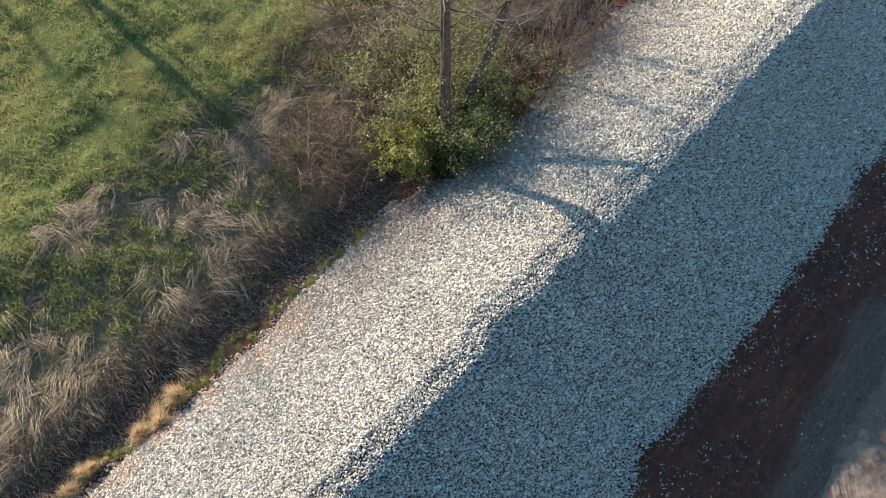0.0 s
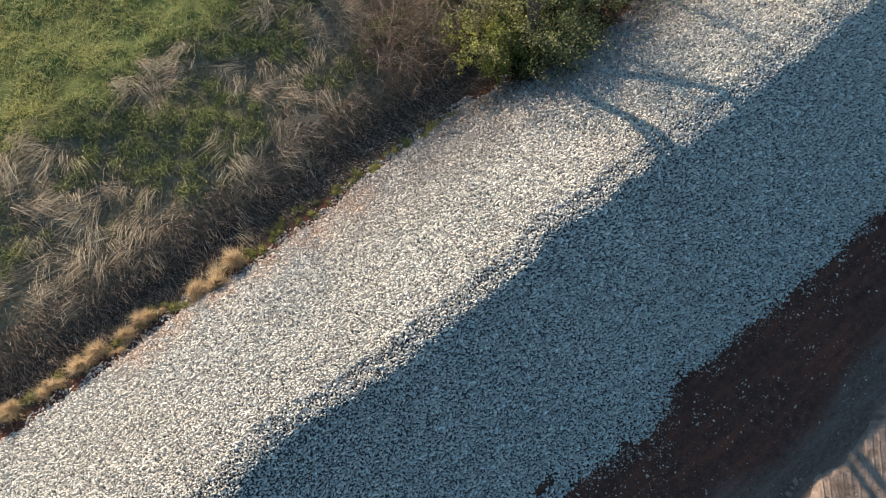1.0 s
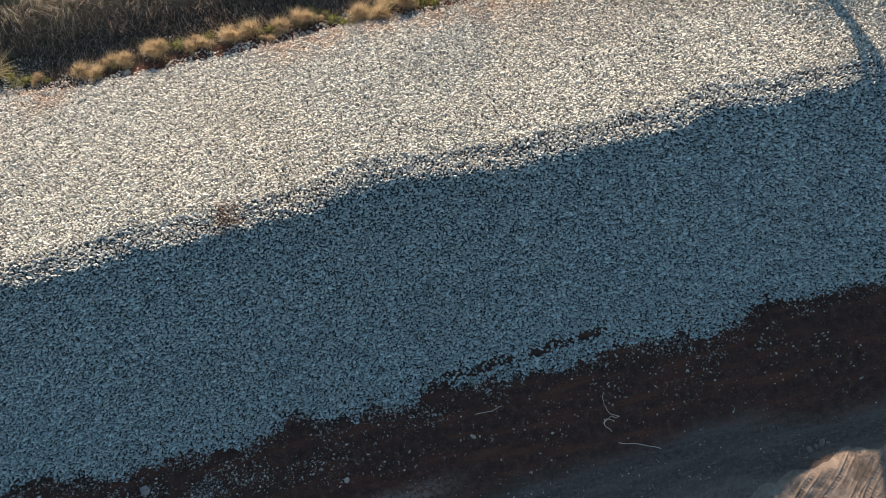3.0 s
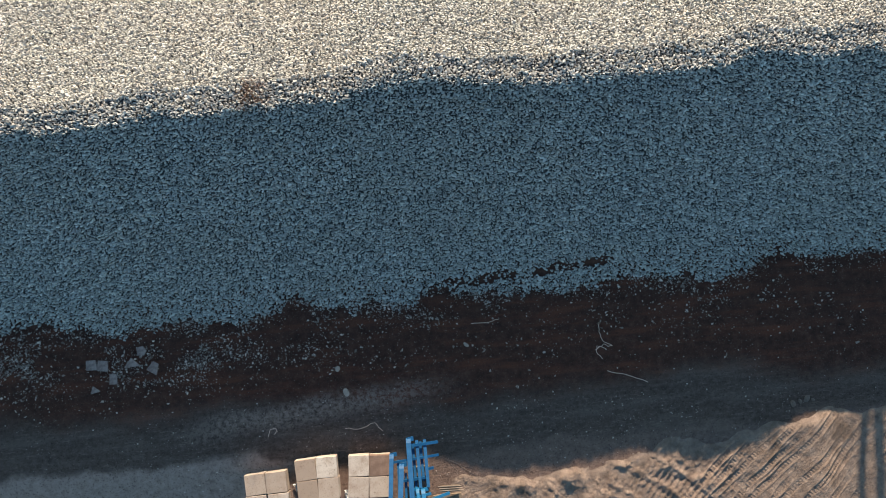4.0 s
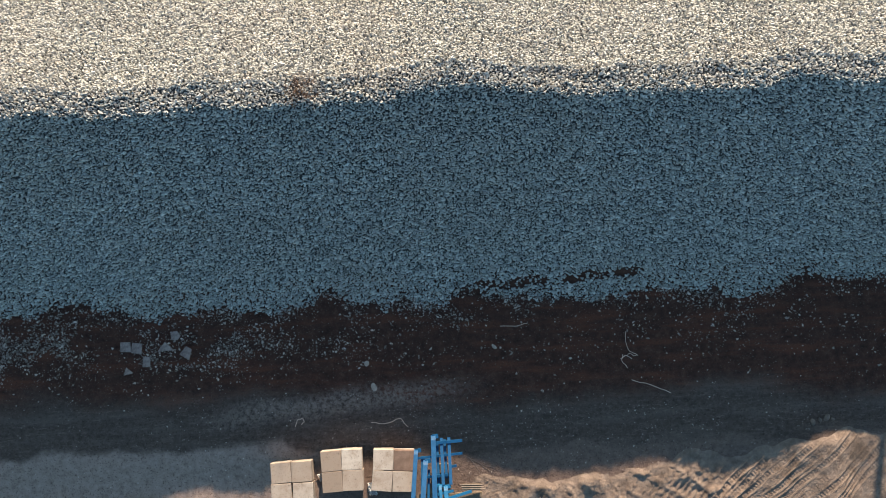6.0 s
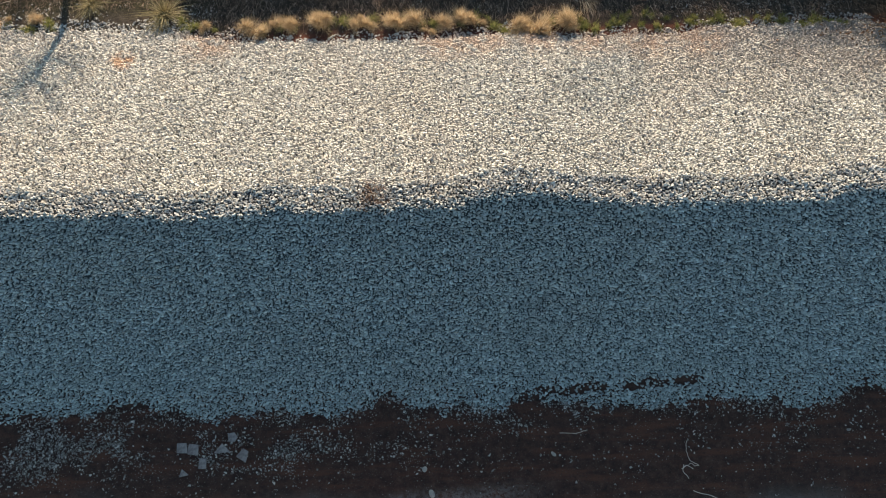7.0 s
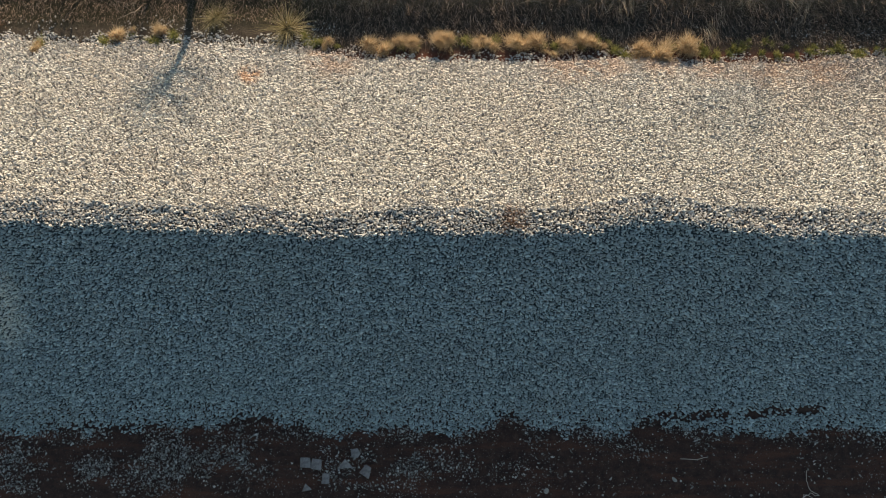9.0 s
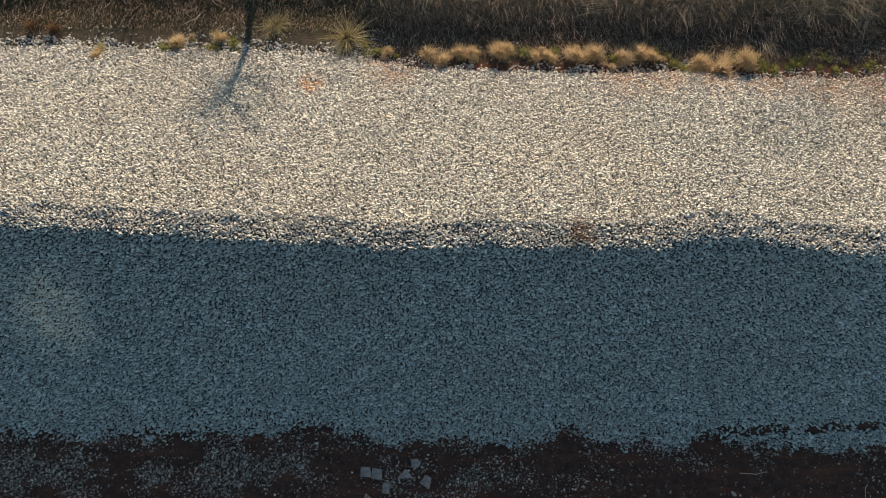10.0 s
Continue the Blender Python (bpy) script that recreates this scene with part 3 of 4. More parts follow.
def heap_stones(x0, x1, step, seed, blunt):
    """Stones over the whole surface of the heap between x0 and x1."""
    rng = np.random.default_rng(seed)
    ys = np.linspace(0.25, 10.75, 420)
    arc = np.concatenate([[0], np.cumsum(np.hypot(np.diff(ys), np.diff(heap(np.full(420, 3.0), ys))))])
    X, S = np.meshgrid(np.arange(x0, x1, step * 1.25), np.arange(0, arc[-1], step * 0.9), indexing="ij")
    X = (X + rng.uniform(-0.55, 0.55, X.shape) * step).ravel()
    S = (S + rng.uniform(-0.45, 0.45, S.shape) * step).ravel()
    Y = np.interp(S, arc, ys)
    # a ragged, thinning foot, with wedges of bare soil above a belt of stones
    edge = near_foot(X) + 0.15 * rough(X, Y, 0.35, 71, 3) + 0.25 * rng.uniform(0, 1, len(X)) ** 2.5
    bare = 0.11 * smooth((rough(X, Y * 0.6, 0.55, 72, 3) + 0.75) / 0.7) * smooth((X - 0.1) / 0.5) * smooth((4.4 - X) / 0.5)
    belt = np.abs(Y - 0.78 - 0.035 * X - 0.06 * rough(X, 0 * X, 0.5, 73, 3)) < bare
    keep = (Y > edge) & ~(belt & (rng.uniform(0, 1, len(X)) < 0.72)) & (Y < stone_edge(X) + 0.08 + (0.15 + 0.2 * smooth((X - 8) / 2)) * rough(X, Y, 0.5, 75, 3))
    X, Y = X[keep], Y[keep]
    # small hummocks and hollows of a few stones
    Z = np.maximum(heap(X, Y), land(X, Y)) + 0.015 * rough(X * 0.5, Y, 0.12, 131, 2)
    slope = (heap(X, Y + 0.05) - heap(X, Y - 0.05)) / 0.1
    size = step * (0.74 + 0.85 * rng.uniform(0, 1, len(X)) ** 1.7)
    centres = np.stack([X, Y, Z - 0.012 + rng.uniform(-0.020, 0.015, len(X))], -1)
    kind = rng.uniform(0, 1, len(X))
    picks = ((bedded, kind < blunt), (shards, (kind >= blunt) & (kind < 0.88)), (wedges, kind >= 0.88))
    return [shape(rng, centres[k], size[k], slope[k]) for shape, k in picks]


vs, quads, tris, base = [], [], [], 0
for v, q, t in heap_stones(-18.4, 9.0, 0.0430, 1, 0.4) + heap_stones(9.0, 26.0, 0.046, 2, 0.25):
    vs.append(v)
    quads.append(q + base)
    tris.append(t + base)
    base += len(v)
tagged(part("crushed_stone", mesh("crushed_stone", np.concatenate(vs), [np.concatenate(quads), np.concatenate(tris)], STONE), gravel_heap), "light grey angular crushed stone", kind="stuff")

# stones that rolled out over the dark soil
rng = np.random.default_rng(7)
n = 190000
x, y = rng.uniform(-19, 26, n), rng.uniform(-2.3, 1.0, n)
fall = np.exp(-np.clip(near_foot(x) - y, 0, 9) / (0.24 + 0.17 * rough(x, 0 * x, 1.3, 83, 2).clip(-0.9, 2))) * 0.9
strip = np.exp(-((y + 0.35 + 0.2 * rough(x, 0 * x, 3.0, 77, 1)) / 0.48) ** 2) * (0.03 + 0.97 * smooth((-1.5 - x) / 5.0)) * 0.95 * (1 + 0.9 * smooth((-8.0 - x) / 1.5)) + 0.08 * np.exp(-((y + 0.4) / 0.6) ** 2) + 0.008
chance = np.maximum(fall, strip) * np.clip(0.48 + 0.7 * rough(x * 0.5, y, 0.4, 79, 3) + 0.35 * rough(x, 0 * x, 0.45, 80, 2), 0.03, 1.5)
keep = (rng.uniform(0, 1, n) < chance) & (y < near_foot(x) + 0.2)
x, y = x[keep], y[keep]
size = 0.014 + 0.048 * rng.uniform(0, 1, len(x)) ** 2.4
v, f = stones(rng, np.stack([x, y, land(x, y) + size * 0.2], -1), size)
tagged(new("scattered_stones", mesh("scattered_stones", v, f, DUSTY)), "loose crushed stones scattered over dark soil", "stones", kind="stuff")

# stones that lie in the ditch behind the heap
rng = np.random.default_rng(9)
n = 9000
x, y = rng.uniform(-18.5, 10, n), rng.uniform(9.9, 11.1, n)
keep = rng.uniform(0, 1, n) < np.clip(0.45 + 0.9 * rough(x, y, 0.8, 85, 3), 0.02, 1) * (0.12 + 0.88 * np.maximum(smooth((-6.8 - x) / 1.0), 0.4 * smooth((x - 3.0) / 1.5))) * smooth((11.15 - y) / 0.6)
x, y = x[keep], y[keep]
size = 0.02 + 0.035 * rng.uniform(0, 1, len(x)) ** 2
v, f = stones(rng, np.stack([x, y, land(x, y) + size * 0.2], -1), size)
tagged(new("ditch_stones", mesh("ditch_stones", v, f, STONE)), "loose grey stones on the shaded ditch bottom", "stones", kind="stuff")

# fine pebbles, crumbs and clods over the yard
rng = np.random.default_rng(8)
n = 9000
x, y = rng.uniform(-11, 13, n), rng.uniform(-3.6, 0.4, n)
keep = rng.uniform(0, 1, n) < np.clip(0.35 + 0.9 * rough(x, y, 0.9, 87, 3), 0.03, 1)
x, y = x[keep], y[keep]
size = 0.008 + 0.026 * rng.uniform(0, 1, len(x)) ** 3
v, f = stones(rng, np.stack([x, y, land(x, y) + size * 0.2], -1), size)
tagged(new("yard_crumbs", mesh("yard_crumbs", v, f, DUSTY)), "fine grey pebbles and crumbs on the dirty yard", "pebbles", kind="stuff")


# ---- sandy ground with wheel tracks ----
def tracks(x, y):
    """Ruts pressed into the sand: straight ones with lugs, and a curved one."""
    z = np.zeros_like(x)
    turn = radians(41)
    u, w = x * math.cos(turn) + y * math.sin(turn), -x * math.sin(turn) + y * math.cos(turn)
    for k, off in enumerate((-6.75, -6.95, -7.22, -7.44, -7.6, -7.83, -8.0, -8.3, -8.52, -8.75, -8.95, -9.2, -9.55)):
        d = np.abs(w - off - 0.05 * np.sin(u * 0.9 + 2.3 * k) - 0.03 * rough(u, 0 * u + k, 0.7, 107, 2))
        z += np.clip(0.9 + 0.8 * rough(x + k, y, 0.8, 109, 2), 0.25, 1.5) * (smooth((0.07 - d) / 0.03) * (-0.010 + 0.005 * np.sin(u * 2 * np.pi / 0.075 + 9 * d)) + 0.014 * np.exp(-((d - 0.085) / 0.018) ** 2) * (0.55 + 0.45 * np.sin(u * 3 + k)))
    r = np.hypot(x - 1.2, y + 8.9)
    for off in (5.62, 6.15):
        d = np.abs(r - off)
        z += smooth((0.2 - d) / 0.04) * (-0.014 + 0.010 * np.sin(np.arctan2(y + 8.9, x - 1.2) * off * 2 * np.pi / 0.13)) + 0.014 * np.exp(-((d - 0.24) / 0.06) ** 2)
    return z


def sand_edge(x):
    return -3.15 - 0.35 * smooth((5.4 - x) / 1.2) + 0.16 * rough(x, 0 * x, 0.8, 91, 3) + 0.3 * smooth((x - 7.0) / 1.2)


def sand(x, y):
    cover = smooth((sand_edge(x) - y) / 0.30) * smooth((x + 0.25 + 0.3 * rough(x, y, 0.7, 95, 2)) / 0.5)
    lumps = rough(x, y, 0.09, 103, 2) * 0.009 * (1 - 0.5 * smooth((x - 6) / 1.5)) + rough(x, y, 0.55, 97, 4) * 0.05 * (1 - 0.65 * smooth((x - 5.5) / 1.5)) + np.clip(rough(x, y, 0.16, 99, 2), 0, 2) * 0.034 * smooth((7.0 - x) / 1.5)
    return land(x, y) - 0.03 + cover * np.maximum(0.095 + lumps + tracks(x, y), 0.052)


v, f = grid(np.arange(-1.7, 12.0, 0.025), np.arange(-5.9, -2.4, 0.025), sand)
tagged(new("sand", mesh("sand", v, f, SAND)), "trodden light brown sand with wheel tracks", "sand", kind="structure")
v, f = grid(np.arange(-8.0, -4.2, 0.05), np.arange(-6.8, -3.3, 0.05), lambda x, y: land(x, y) - 0.03 + 0.06 * smooth((-3.75 - y - 0.5 * np.abs(x + 4.6) + 0.3 * rough(x, y, 0.6, 93, 3)) / 0.4) + rough(x, y, 0.3, 94, 2) * 0.01)
tagged(new("sand", mesh("sand_corner", v, f, SAND, True)), "light brown sand beside the slab packs", "sand", kind="structure")

rng = np.random.default_rng(18)
n = 9000
x, y = rng.uniform(-1.4, 12, n), rng.uniform(-6, -2.9, n)
keep = (y < sand_edge(x) + 0.12) & (rng.uniform(0, 1, n) < np.clip(0.3 + 0.9 * rough(x, y, 0.6, 89, 3), 0.02, 1) * (0.25 + 0.75 * smooth((7.2 - x) / 1.5)))
x, y = x[keep], y[keep]
size = 0.012 + 0.034 * rng.uniform(0, 1, len(x)) ** 3
v, f = stones(rng, np.stack([x, y, sand(x, y)], -1), size)
tagged(new("sand_clods", mesh("sand_clods", v, f, SAND)), "crumbly clods of trodden brown sand", "clods", kind="stuff")

# ---- packs of paving slabs ----
def slab_mesh(seed):
    rng = random.Random(seed)
    bm = bmesh.new()
    block(bm, (0.455, 0.455, 0.078), bevel=0.007)
    for vert in bm.verts:
        vert.co += Vector((rng.uniform(-0.003, 0.003), rng.uniform(-0.003, 0.003), rng.uniform(-0.002, 0.002)))
    me = bpy.data.meshes.new("slab")
    bm.to_mesh(me)
    bm.free()
    me.materials.append(SLAB)
    return me


def pallet(parent):
    bm = bmesh.new()
    for x in (-0.38, 0, 0.38):
        block(bm, (0.09, 0.88, 0.09), (x, 0, 0.065), bevel=0.003)
        block(bm, (0.10, 0.88, 0.02), (x, 0, 0.010), bevel=0.003)
    base = part("pallet", (bm, WOOD), parent, "rough softwood pallet")
    for y in (-0.37, -0.19, 0.0, 0.19, 0.37):
        part("board", (block(bmesh.new(), (0.88, 0.12, 0.022), (0, y, 0.122), bevel=0.003), WOOD), base)
    return base


SLABS = [slab_mesh(k) for k in range(4)]
RED_SLABS = slab_mesh(9)
RED_SLABS.materials[0] = RED_SLAB


def slab_pack(x, y, turn, courses, label, seed):
    rng = random.Random(seed)
    pack = tagged(new("slab_pack"), label, "paving slabs", "packs of paving slabs")
    pack.matrix_world = pose(x, y, float(land(x, y)) + 0.005, 0, 0, turn)
    pallet(pack)
    for i in (-1, 1):
        for j in (-1, 1):
            sx, sy = rng.uniform(-0.012, 0.012), rng.uniform(-0.012, 0.012)
            lean = rng.uniform(-2.2, 2.2)
            for k in range(courses):
                at = pose(i * 0.235 + sx + rng.uniform(-0.004, 0.004), j * 0.235 + sy + rng.uniform(-0.004, 0.004), 0.18 + k * 0.0795, 0, 0, rng.uniform(-1.2, 1.2) + lean)
                me = SLABS[rng.randrange(4)]
                brown = seed == 9 and i == 1 and j == 1 and k > courses - 3
                part("slab", RED_SLABS if brown else me, pack, "darker brown concrete slab" if brown else "", at=at)
    return pack


slab_pack(-4.02, -3.44, 1.5, 4, "pale beige concrete paving slabs in four stacks on a pallet", 3)
slab_pack(-2.88, -3.23, 1.0, 4, "beige concrete paving slabs in four stacks, weathered tops", 5)
slab_pack(-1.74, -3.28, -4.0, 4, "beige and brown paving slabs stacked beside blue steel frames", 9)


def crumpled(x, y, z, size, seed, label):
    """A crushed sheet of thin film."""
    rng = np.random.default_rng(seed)
    g = np.linspace(-0.5, 0.5, 14)
    X, Y = np.meshgrid(g, g, indexing="ij")
    v = np.stack([X * size + rng.normal(0, 0.012, X.shape), Y * size * 1.6 + rng.normal(0, 0.012, X.shape), np.abs(rng.normal(0, 0.05, X.shape)) + 0.02], -1).reshape(-1, 3)
    _, f = grid(g, g, lambda a, b: a * 0)
    ob = tagged(new("plastic_film", mesh("plastic_film", v, f, FILM)), label, "plastic film")
    ob.matrix_world = pose(x, y, z, 0, 0, seed * 37)
    ob.modifiers.new("thick", "SOLIDIFY").thickness = 0.003
    return ob


crumpled(-3.33, -3.38, float(land(-3.33, -3.38)) + 0.01, 0.16, 3, "crumpled clear film between two packs of slabs")
crumpled(-2.24, -3.72, float(land(-2.24, -3.72)) + 0.01, 0.18, 5, "crumpled whitish wrapping film on the ground between slab packs")


# ---- blue steel frames leaning on the last pack ----
def hooked_beam(bm, a, b, width, depth):
    """A flat steel beam from a to b whose end at a bends down in a round hook."""
    a, b = Vector(a), Vector(b)
    along = (b - a).normalized()
    side = along.cross(Vector((0, 0, 1))).normalized()
    up = side.cross(along)
    spine = [a + along * (0.10 - 0.10 * math.sin(s)) + up * (-0.10 + 0.10 * math.cos(s)) for s in (math.pi / 2, 1.2, 0.8, 0.4, 0.0)] + [b]
    rings = []
    for k, p in enumerate(spine):
        t = (spine[min(k + 1, 5)] - spine[max(k - 1, 0)]).normalized()
        n = side.cross(t)
        rings.append([bm.verts.new(p + side * sx * width / 2 + n * sz * depth / 2) for sx, sz in ((-1, -1), (1, -1), (1, 1), (-1, 1))])
    for r, s in zip(rings, rings[1:]):
        for k in range(4):
            bm.faces.new((r[k], r[(k + 1) % 4], s[(k + 1) % 4], s[k]))
    bm.faces.new(rings[0][::-1])
    bm.faces.new(rings[-1])
    return bm


def bar(bm, a, b, width, depth):
    a, b = Vector(a), Vector(b)
    turn = (b - a).to_track_quat("X", "Z").to_matrix().to_4x4()
    bmesh.ops.create_cube(bm, size=1.0, matrix=Matrix.Translation((a + b) / 2) @ turn @ Matrix.Diagonal(((b - a).length, width, depth, 1)))
    return bm


def steel_frame(label, beams, bars, mat, group="blue steel frames"):
    ob = tagged(new("steel_trestle"), label, "steel trestle", group)
    for a, b, w in beams:
        beam = part("beam", (hooked_beam(bmesh.new(), a, b, w * 1.25, 0.085), mat), ob)
        part("hook", (bar(bmesh.new(), (a[0] - 0.02, a[1] - 0.02, a[2] - 0.02), (a[0] + 0.10, a[1] - 0.01, a[2] - 0.08), w * 1.1, 0.06), mat), beam)
    for a, b, w in bars:
        part("crossbar", (bar(bmesh.new(), a, b, w * 1.15, 0.045), mat), ob)
    return ob


steel_frame("blue painted steel frame with hooked beams, leaning on slabs",
            [((-1.20, -2.86, 0.42), (-1.34, -4.30, 0.92), 0.075), ((-0.80, -2.56, 0.42), (-0.82, -4.30, 0.98), 0.085)],
            [((-1.19, -3.04, 0.42), (-0.16, -2.97, 0.42), 0.045), ((-1.22, -3.9, 0.70), (-0.70, -3.9, 0.74), 0.045)], BLUE)
steel_frame("blue steel frame lying under another hooked frame",
            [((-0.99, -3.08, 0.56), (-1.13, -4.30, 1.02), 0.085)],
            [((-0.80, -2.72, 0.40), (-0.15, -2.69, 0.40), 0.055), ((-0.62, -2.62, 0.34), (-0.62, -3.62, 0.62), 0.06), ((-0.45, -2.62, 0.34), (-0.45, -3.62, 0.62), 0.06),
             ((-0.47, -3.26, 0.42), (-0.30, -3.24, 0.42), 0.05), ((-1.06, -3.0, 0.38), (-1.12, -4.2, 0.55), 0.06), ((-0.72, -2.68, 0.30), (-0.72, -3.9, 0.50), 0.05), ((-0.55, -2.66, 0.28), (-0.54, -3.5, 0.45), 0.05), ((-1.0, -3.45, 0.5), (-0.5, -3.42, 0.5), 0.045), ((-0.93, -3.3, 0.40), (-0.98, -4.2, 0.55), 0.045)], BLUE)
steel_frame("small bright blue steel bracket beside the slab packs",
            [((-0.80, -3.62, 0.66), (-0.78, -4.2, 0.86), 0.05), ((-0.69, -3.62, 0.66), (-0.67, -4.2, 0.86), 0.05), ((-0.57, -3.64, 0.68), (-0.55, -4.2, 0.88), 0.07)],
            [((-0.62, -3.92, 0.74), (0.00, -3.78, 0.62), 0.05), ((-0.75, -3.80, 0.71), (-0.40, -3.74, 0.69), 0.045)], CYAN)
prop = tagged(new("timber_prop"), "weathered timber under the blue steel frames", "timber")
for k, (a, b) in enumerate((((-0.85, -3.3, 0.05), (-0.4, -3.3, 0.05)), ((-1.2, -3.95, 0.22), (0.25, -3.95, 0.22)), ((-0.2, -3.72, 0.40), (0.22, -3.74, 0.36)))):
    part("board", (bar(bmesh.new(), (a[0], a[1], a[2]), (b[0], b[1], b[2]), 0.14, 0.1 if k < 2 else 0.03), WOOD), prop)
for k, (x0, x1) in enumerate(((-1.15, -1.05), (-0.3, -0.2))):
    part("board", (bar(bmesh.new(), ((x0 + x1) / 2, -3.95, 0.0), ((x0 + x1) / 2, -3.95, 0.18), 0.1, 0.1), WOOD), prop)
for k in range(3):
    a, b = Vector((-0.25 + 0.02 * k, -3.66 - 0.05 * k, 0.44)), Vector((0.26 + 0.03 * k, -3.70 - 0.045 * k, 0.38))
    v, f = tubes([[a.lerp(b, s) for s in (0, 0.5, 1)]], [[0.011] * 3], 8)
    ob = tagged(new("steel_rod", mesh("steel_rod", v, f, STEEL, True)), "short grey steel rod beside the blue frames", "steel rod", "loose steel rods")


# ---- small things on the soil ----
def on_land(x, y, up=0.0):
    return (x, y, float(land(x, y)) + up)


def strand(name, label, category, points, radius, mat):
    """A thin, crooked strand through the points, lying on the ground."""
    pts = [Vector(on_land(x, y, radius * 1.2)) for x, y in points]
    dense = []
    for k in range(len(pts) - 1):
        for s in range(4):
            p = pts[k].lerp(pts[k + 1], s / 4)
            dense.append(p + Vector((random.uniform(-1, 1), random.uniform(-1, 1), 0)) * 0.012)
    dense.append(pts[-1])
    v, f = tubes([dense], [[radius] * len(dense)], 6)
    return tagged(new(name, mesh(name, v, f, mat, True)), label, category)


strand("twine", "tangled dirty white twine lying on dark soil", "twine", [(3.78, -0.43), (3.76, -0.65), (3.83, -0.89), (4.03, -0.98), (3.95, -1.0), (3.84, -0.93), (3.63, -1.06), (3.74, -0.97), (3.89, -1.06)], 0.0065, STRING)
strand("twine", "short loose end of whitish twine on dark soil", "twine", [(3.68, -0.95), (3.65, -1.1), (3.77, -1.27)], 0.007, STRING)
strand("stick", "thin pale straight stick on dark soil", "stick", [(3.84, -1.55), (4.25, -1.67), (4.74, -1.89)], 0.007, STRING)
strand("twine", "small closed loop of whitish twine", "twine", [(-3.98, -2.24), (-3.90, -2.08), (-3.80, -2.07), (-3.76, -2.15), (-3.84, -2.2)], 0.0075, STRING)
strand("twine", "bent length of whitish twine on grey yard", "twine", [(-2.21, -2.23), (-1.91, -2.28), (-1.54, -2.17), (-1.46, -2.29), (-1.37, -2.37)], 0.007, STRING)
strand("stick", "pale splintered stick near the gravel's foot", "stick", [(0.87, -0.16), (1.24, -0.17), (1.5, -0.13)], 0.007, STRING)
strand("twig", "dry twig at the edge of the sand", "twig", [(-0.2, -3.05), (0.25, -3.3), (0.62, -3.58)], 0.004, TWIG)
strand("twig", "thin dry twig lying beside blue frames", "twig", [(-0.02, -3.12), (0.2, -3.42), (0.41, -3.7)], 0.0035, TWIG)
strand("twig", "forked dry twig by the sand", "twig", [(-0.18, -3.1), (0.4, -3.36), (0.75, -3.5)], 0.003, TWIG)


def cobble(x, y, size, mat, label, seed):
    rng = np.random.default_rng(seed)
    bm = bmesh.new()
    bmesh.ops.create_icosphere(bm, subdivisions=2, radius=0.5)
    for vert in bm.verts:
        vert.co *= 1 + 0.22 * noise.noise(vert.co * 2.2 + Vector((seed, 0, 0)))
        vert.co = Vector((vert.co.x * size[0], vert.co.y * size[1], vert.co.z * size[2]))
    me = bpy.data.meshes.new("stone")
    bm.to_mesh(me)
    bm.free()
    me.materials.append(mat)
    ob = tagged(new("stone", me), label, "stone")
    ob.matrix_world = pose(*on_land(x, y, size[2] * 0.35), 0, 0, rng.uniform(0, 180))
    return ob


cobble(0.70, -0.63, (0.08, 0.15, 0.07), WHITE, "narrow whitish stone on dark soil", 2)
cobble(-2.12, -1.43, (0.13, 0.20, 0.10), WHITE, "rounded pale grey stone on dark soil", 3)
cobble(-2.27, -0.88, (0.12, 0.14, 0.08), WHITE, "small pale grey stone on dark soil", 4)
for k, (x, y, s) in enumerate(((7.95, -2.70, 0.16), (8.12, -2.66, 0.12), (8.28, -2.62, 0.18), (8.42, -2.66, 0.10))):
    cobble(x, y, (s, s * 0.7, s * 0.5), SAND, "crumbly brown clod at the edge of the sand", 6 + k)


def broken_plate(x, y, wide, deep, turn, skew, corners, tilt, seed):
    """A broken flat slab with a few straight sides; skew narrows its far side."""
    rng = random.Random(seed)
    bm = bmesh.new()
    outline = {3: ((-0.5, -0.35), (0.5, -0.5), (0.1, 0.5)), 4: ((-0.5, -0.5), (0.5, -0.5), (0.5 - skew, 0.5), (-0.5 + skew * 0.3, 0.5)), 5: ((-0.35, -0.5), (0.3, -0.45), (0.5, 0.1), (0.1, 0.5), (-0.5, 0.25))}[corners]
    ring = [bm.verts.new((wide * (a + rng.uniform(-0.04, 0.04)), deep * (b + rng.uniform(-0.04, 0.04)), 0.022)) for a, b in outline]
    face = bm.faces.new(ring)
    made = bmesh.ops.extrude_face_region(bm, geom=[face])
    for g in made["geom"]:
        if isinstance(g, bmesh.types.BMVert):
            g.co.z = -0.022
    bmesh.ops.recalc_face_normals(bm, faces=bm.faces)
    bmesh.ops.bevel(bm, geom=list(bm.edges), offset=0.006, segments=1, affect="EDGES")
    me = bpy.data.meshes.new("broken_slab")
    bm.to_mesh(me)
    bm.free()
    me.materials.append(PLATE)
    ob = tagged(new("broken_slab", me), "broken lilac-grey flat slab lying on dark soil", "broken slab", "broken slabs by the gravel")
    ob.matrix_world = pose(*on_land(x, y, 0.02 + 0.5 * deep * math.sin(radians(abs(tilt)))), tilt, rng.uniform(-4, 4), turn)
    return ob


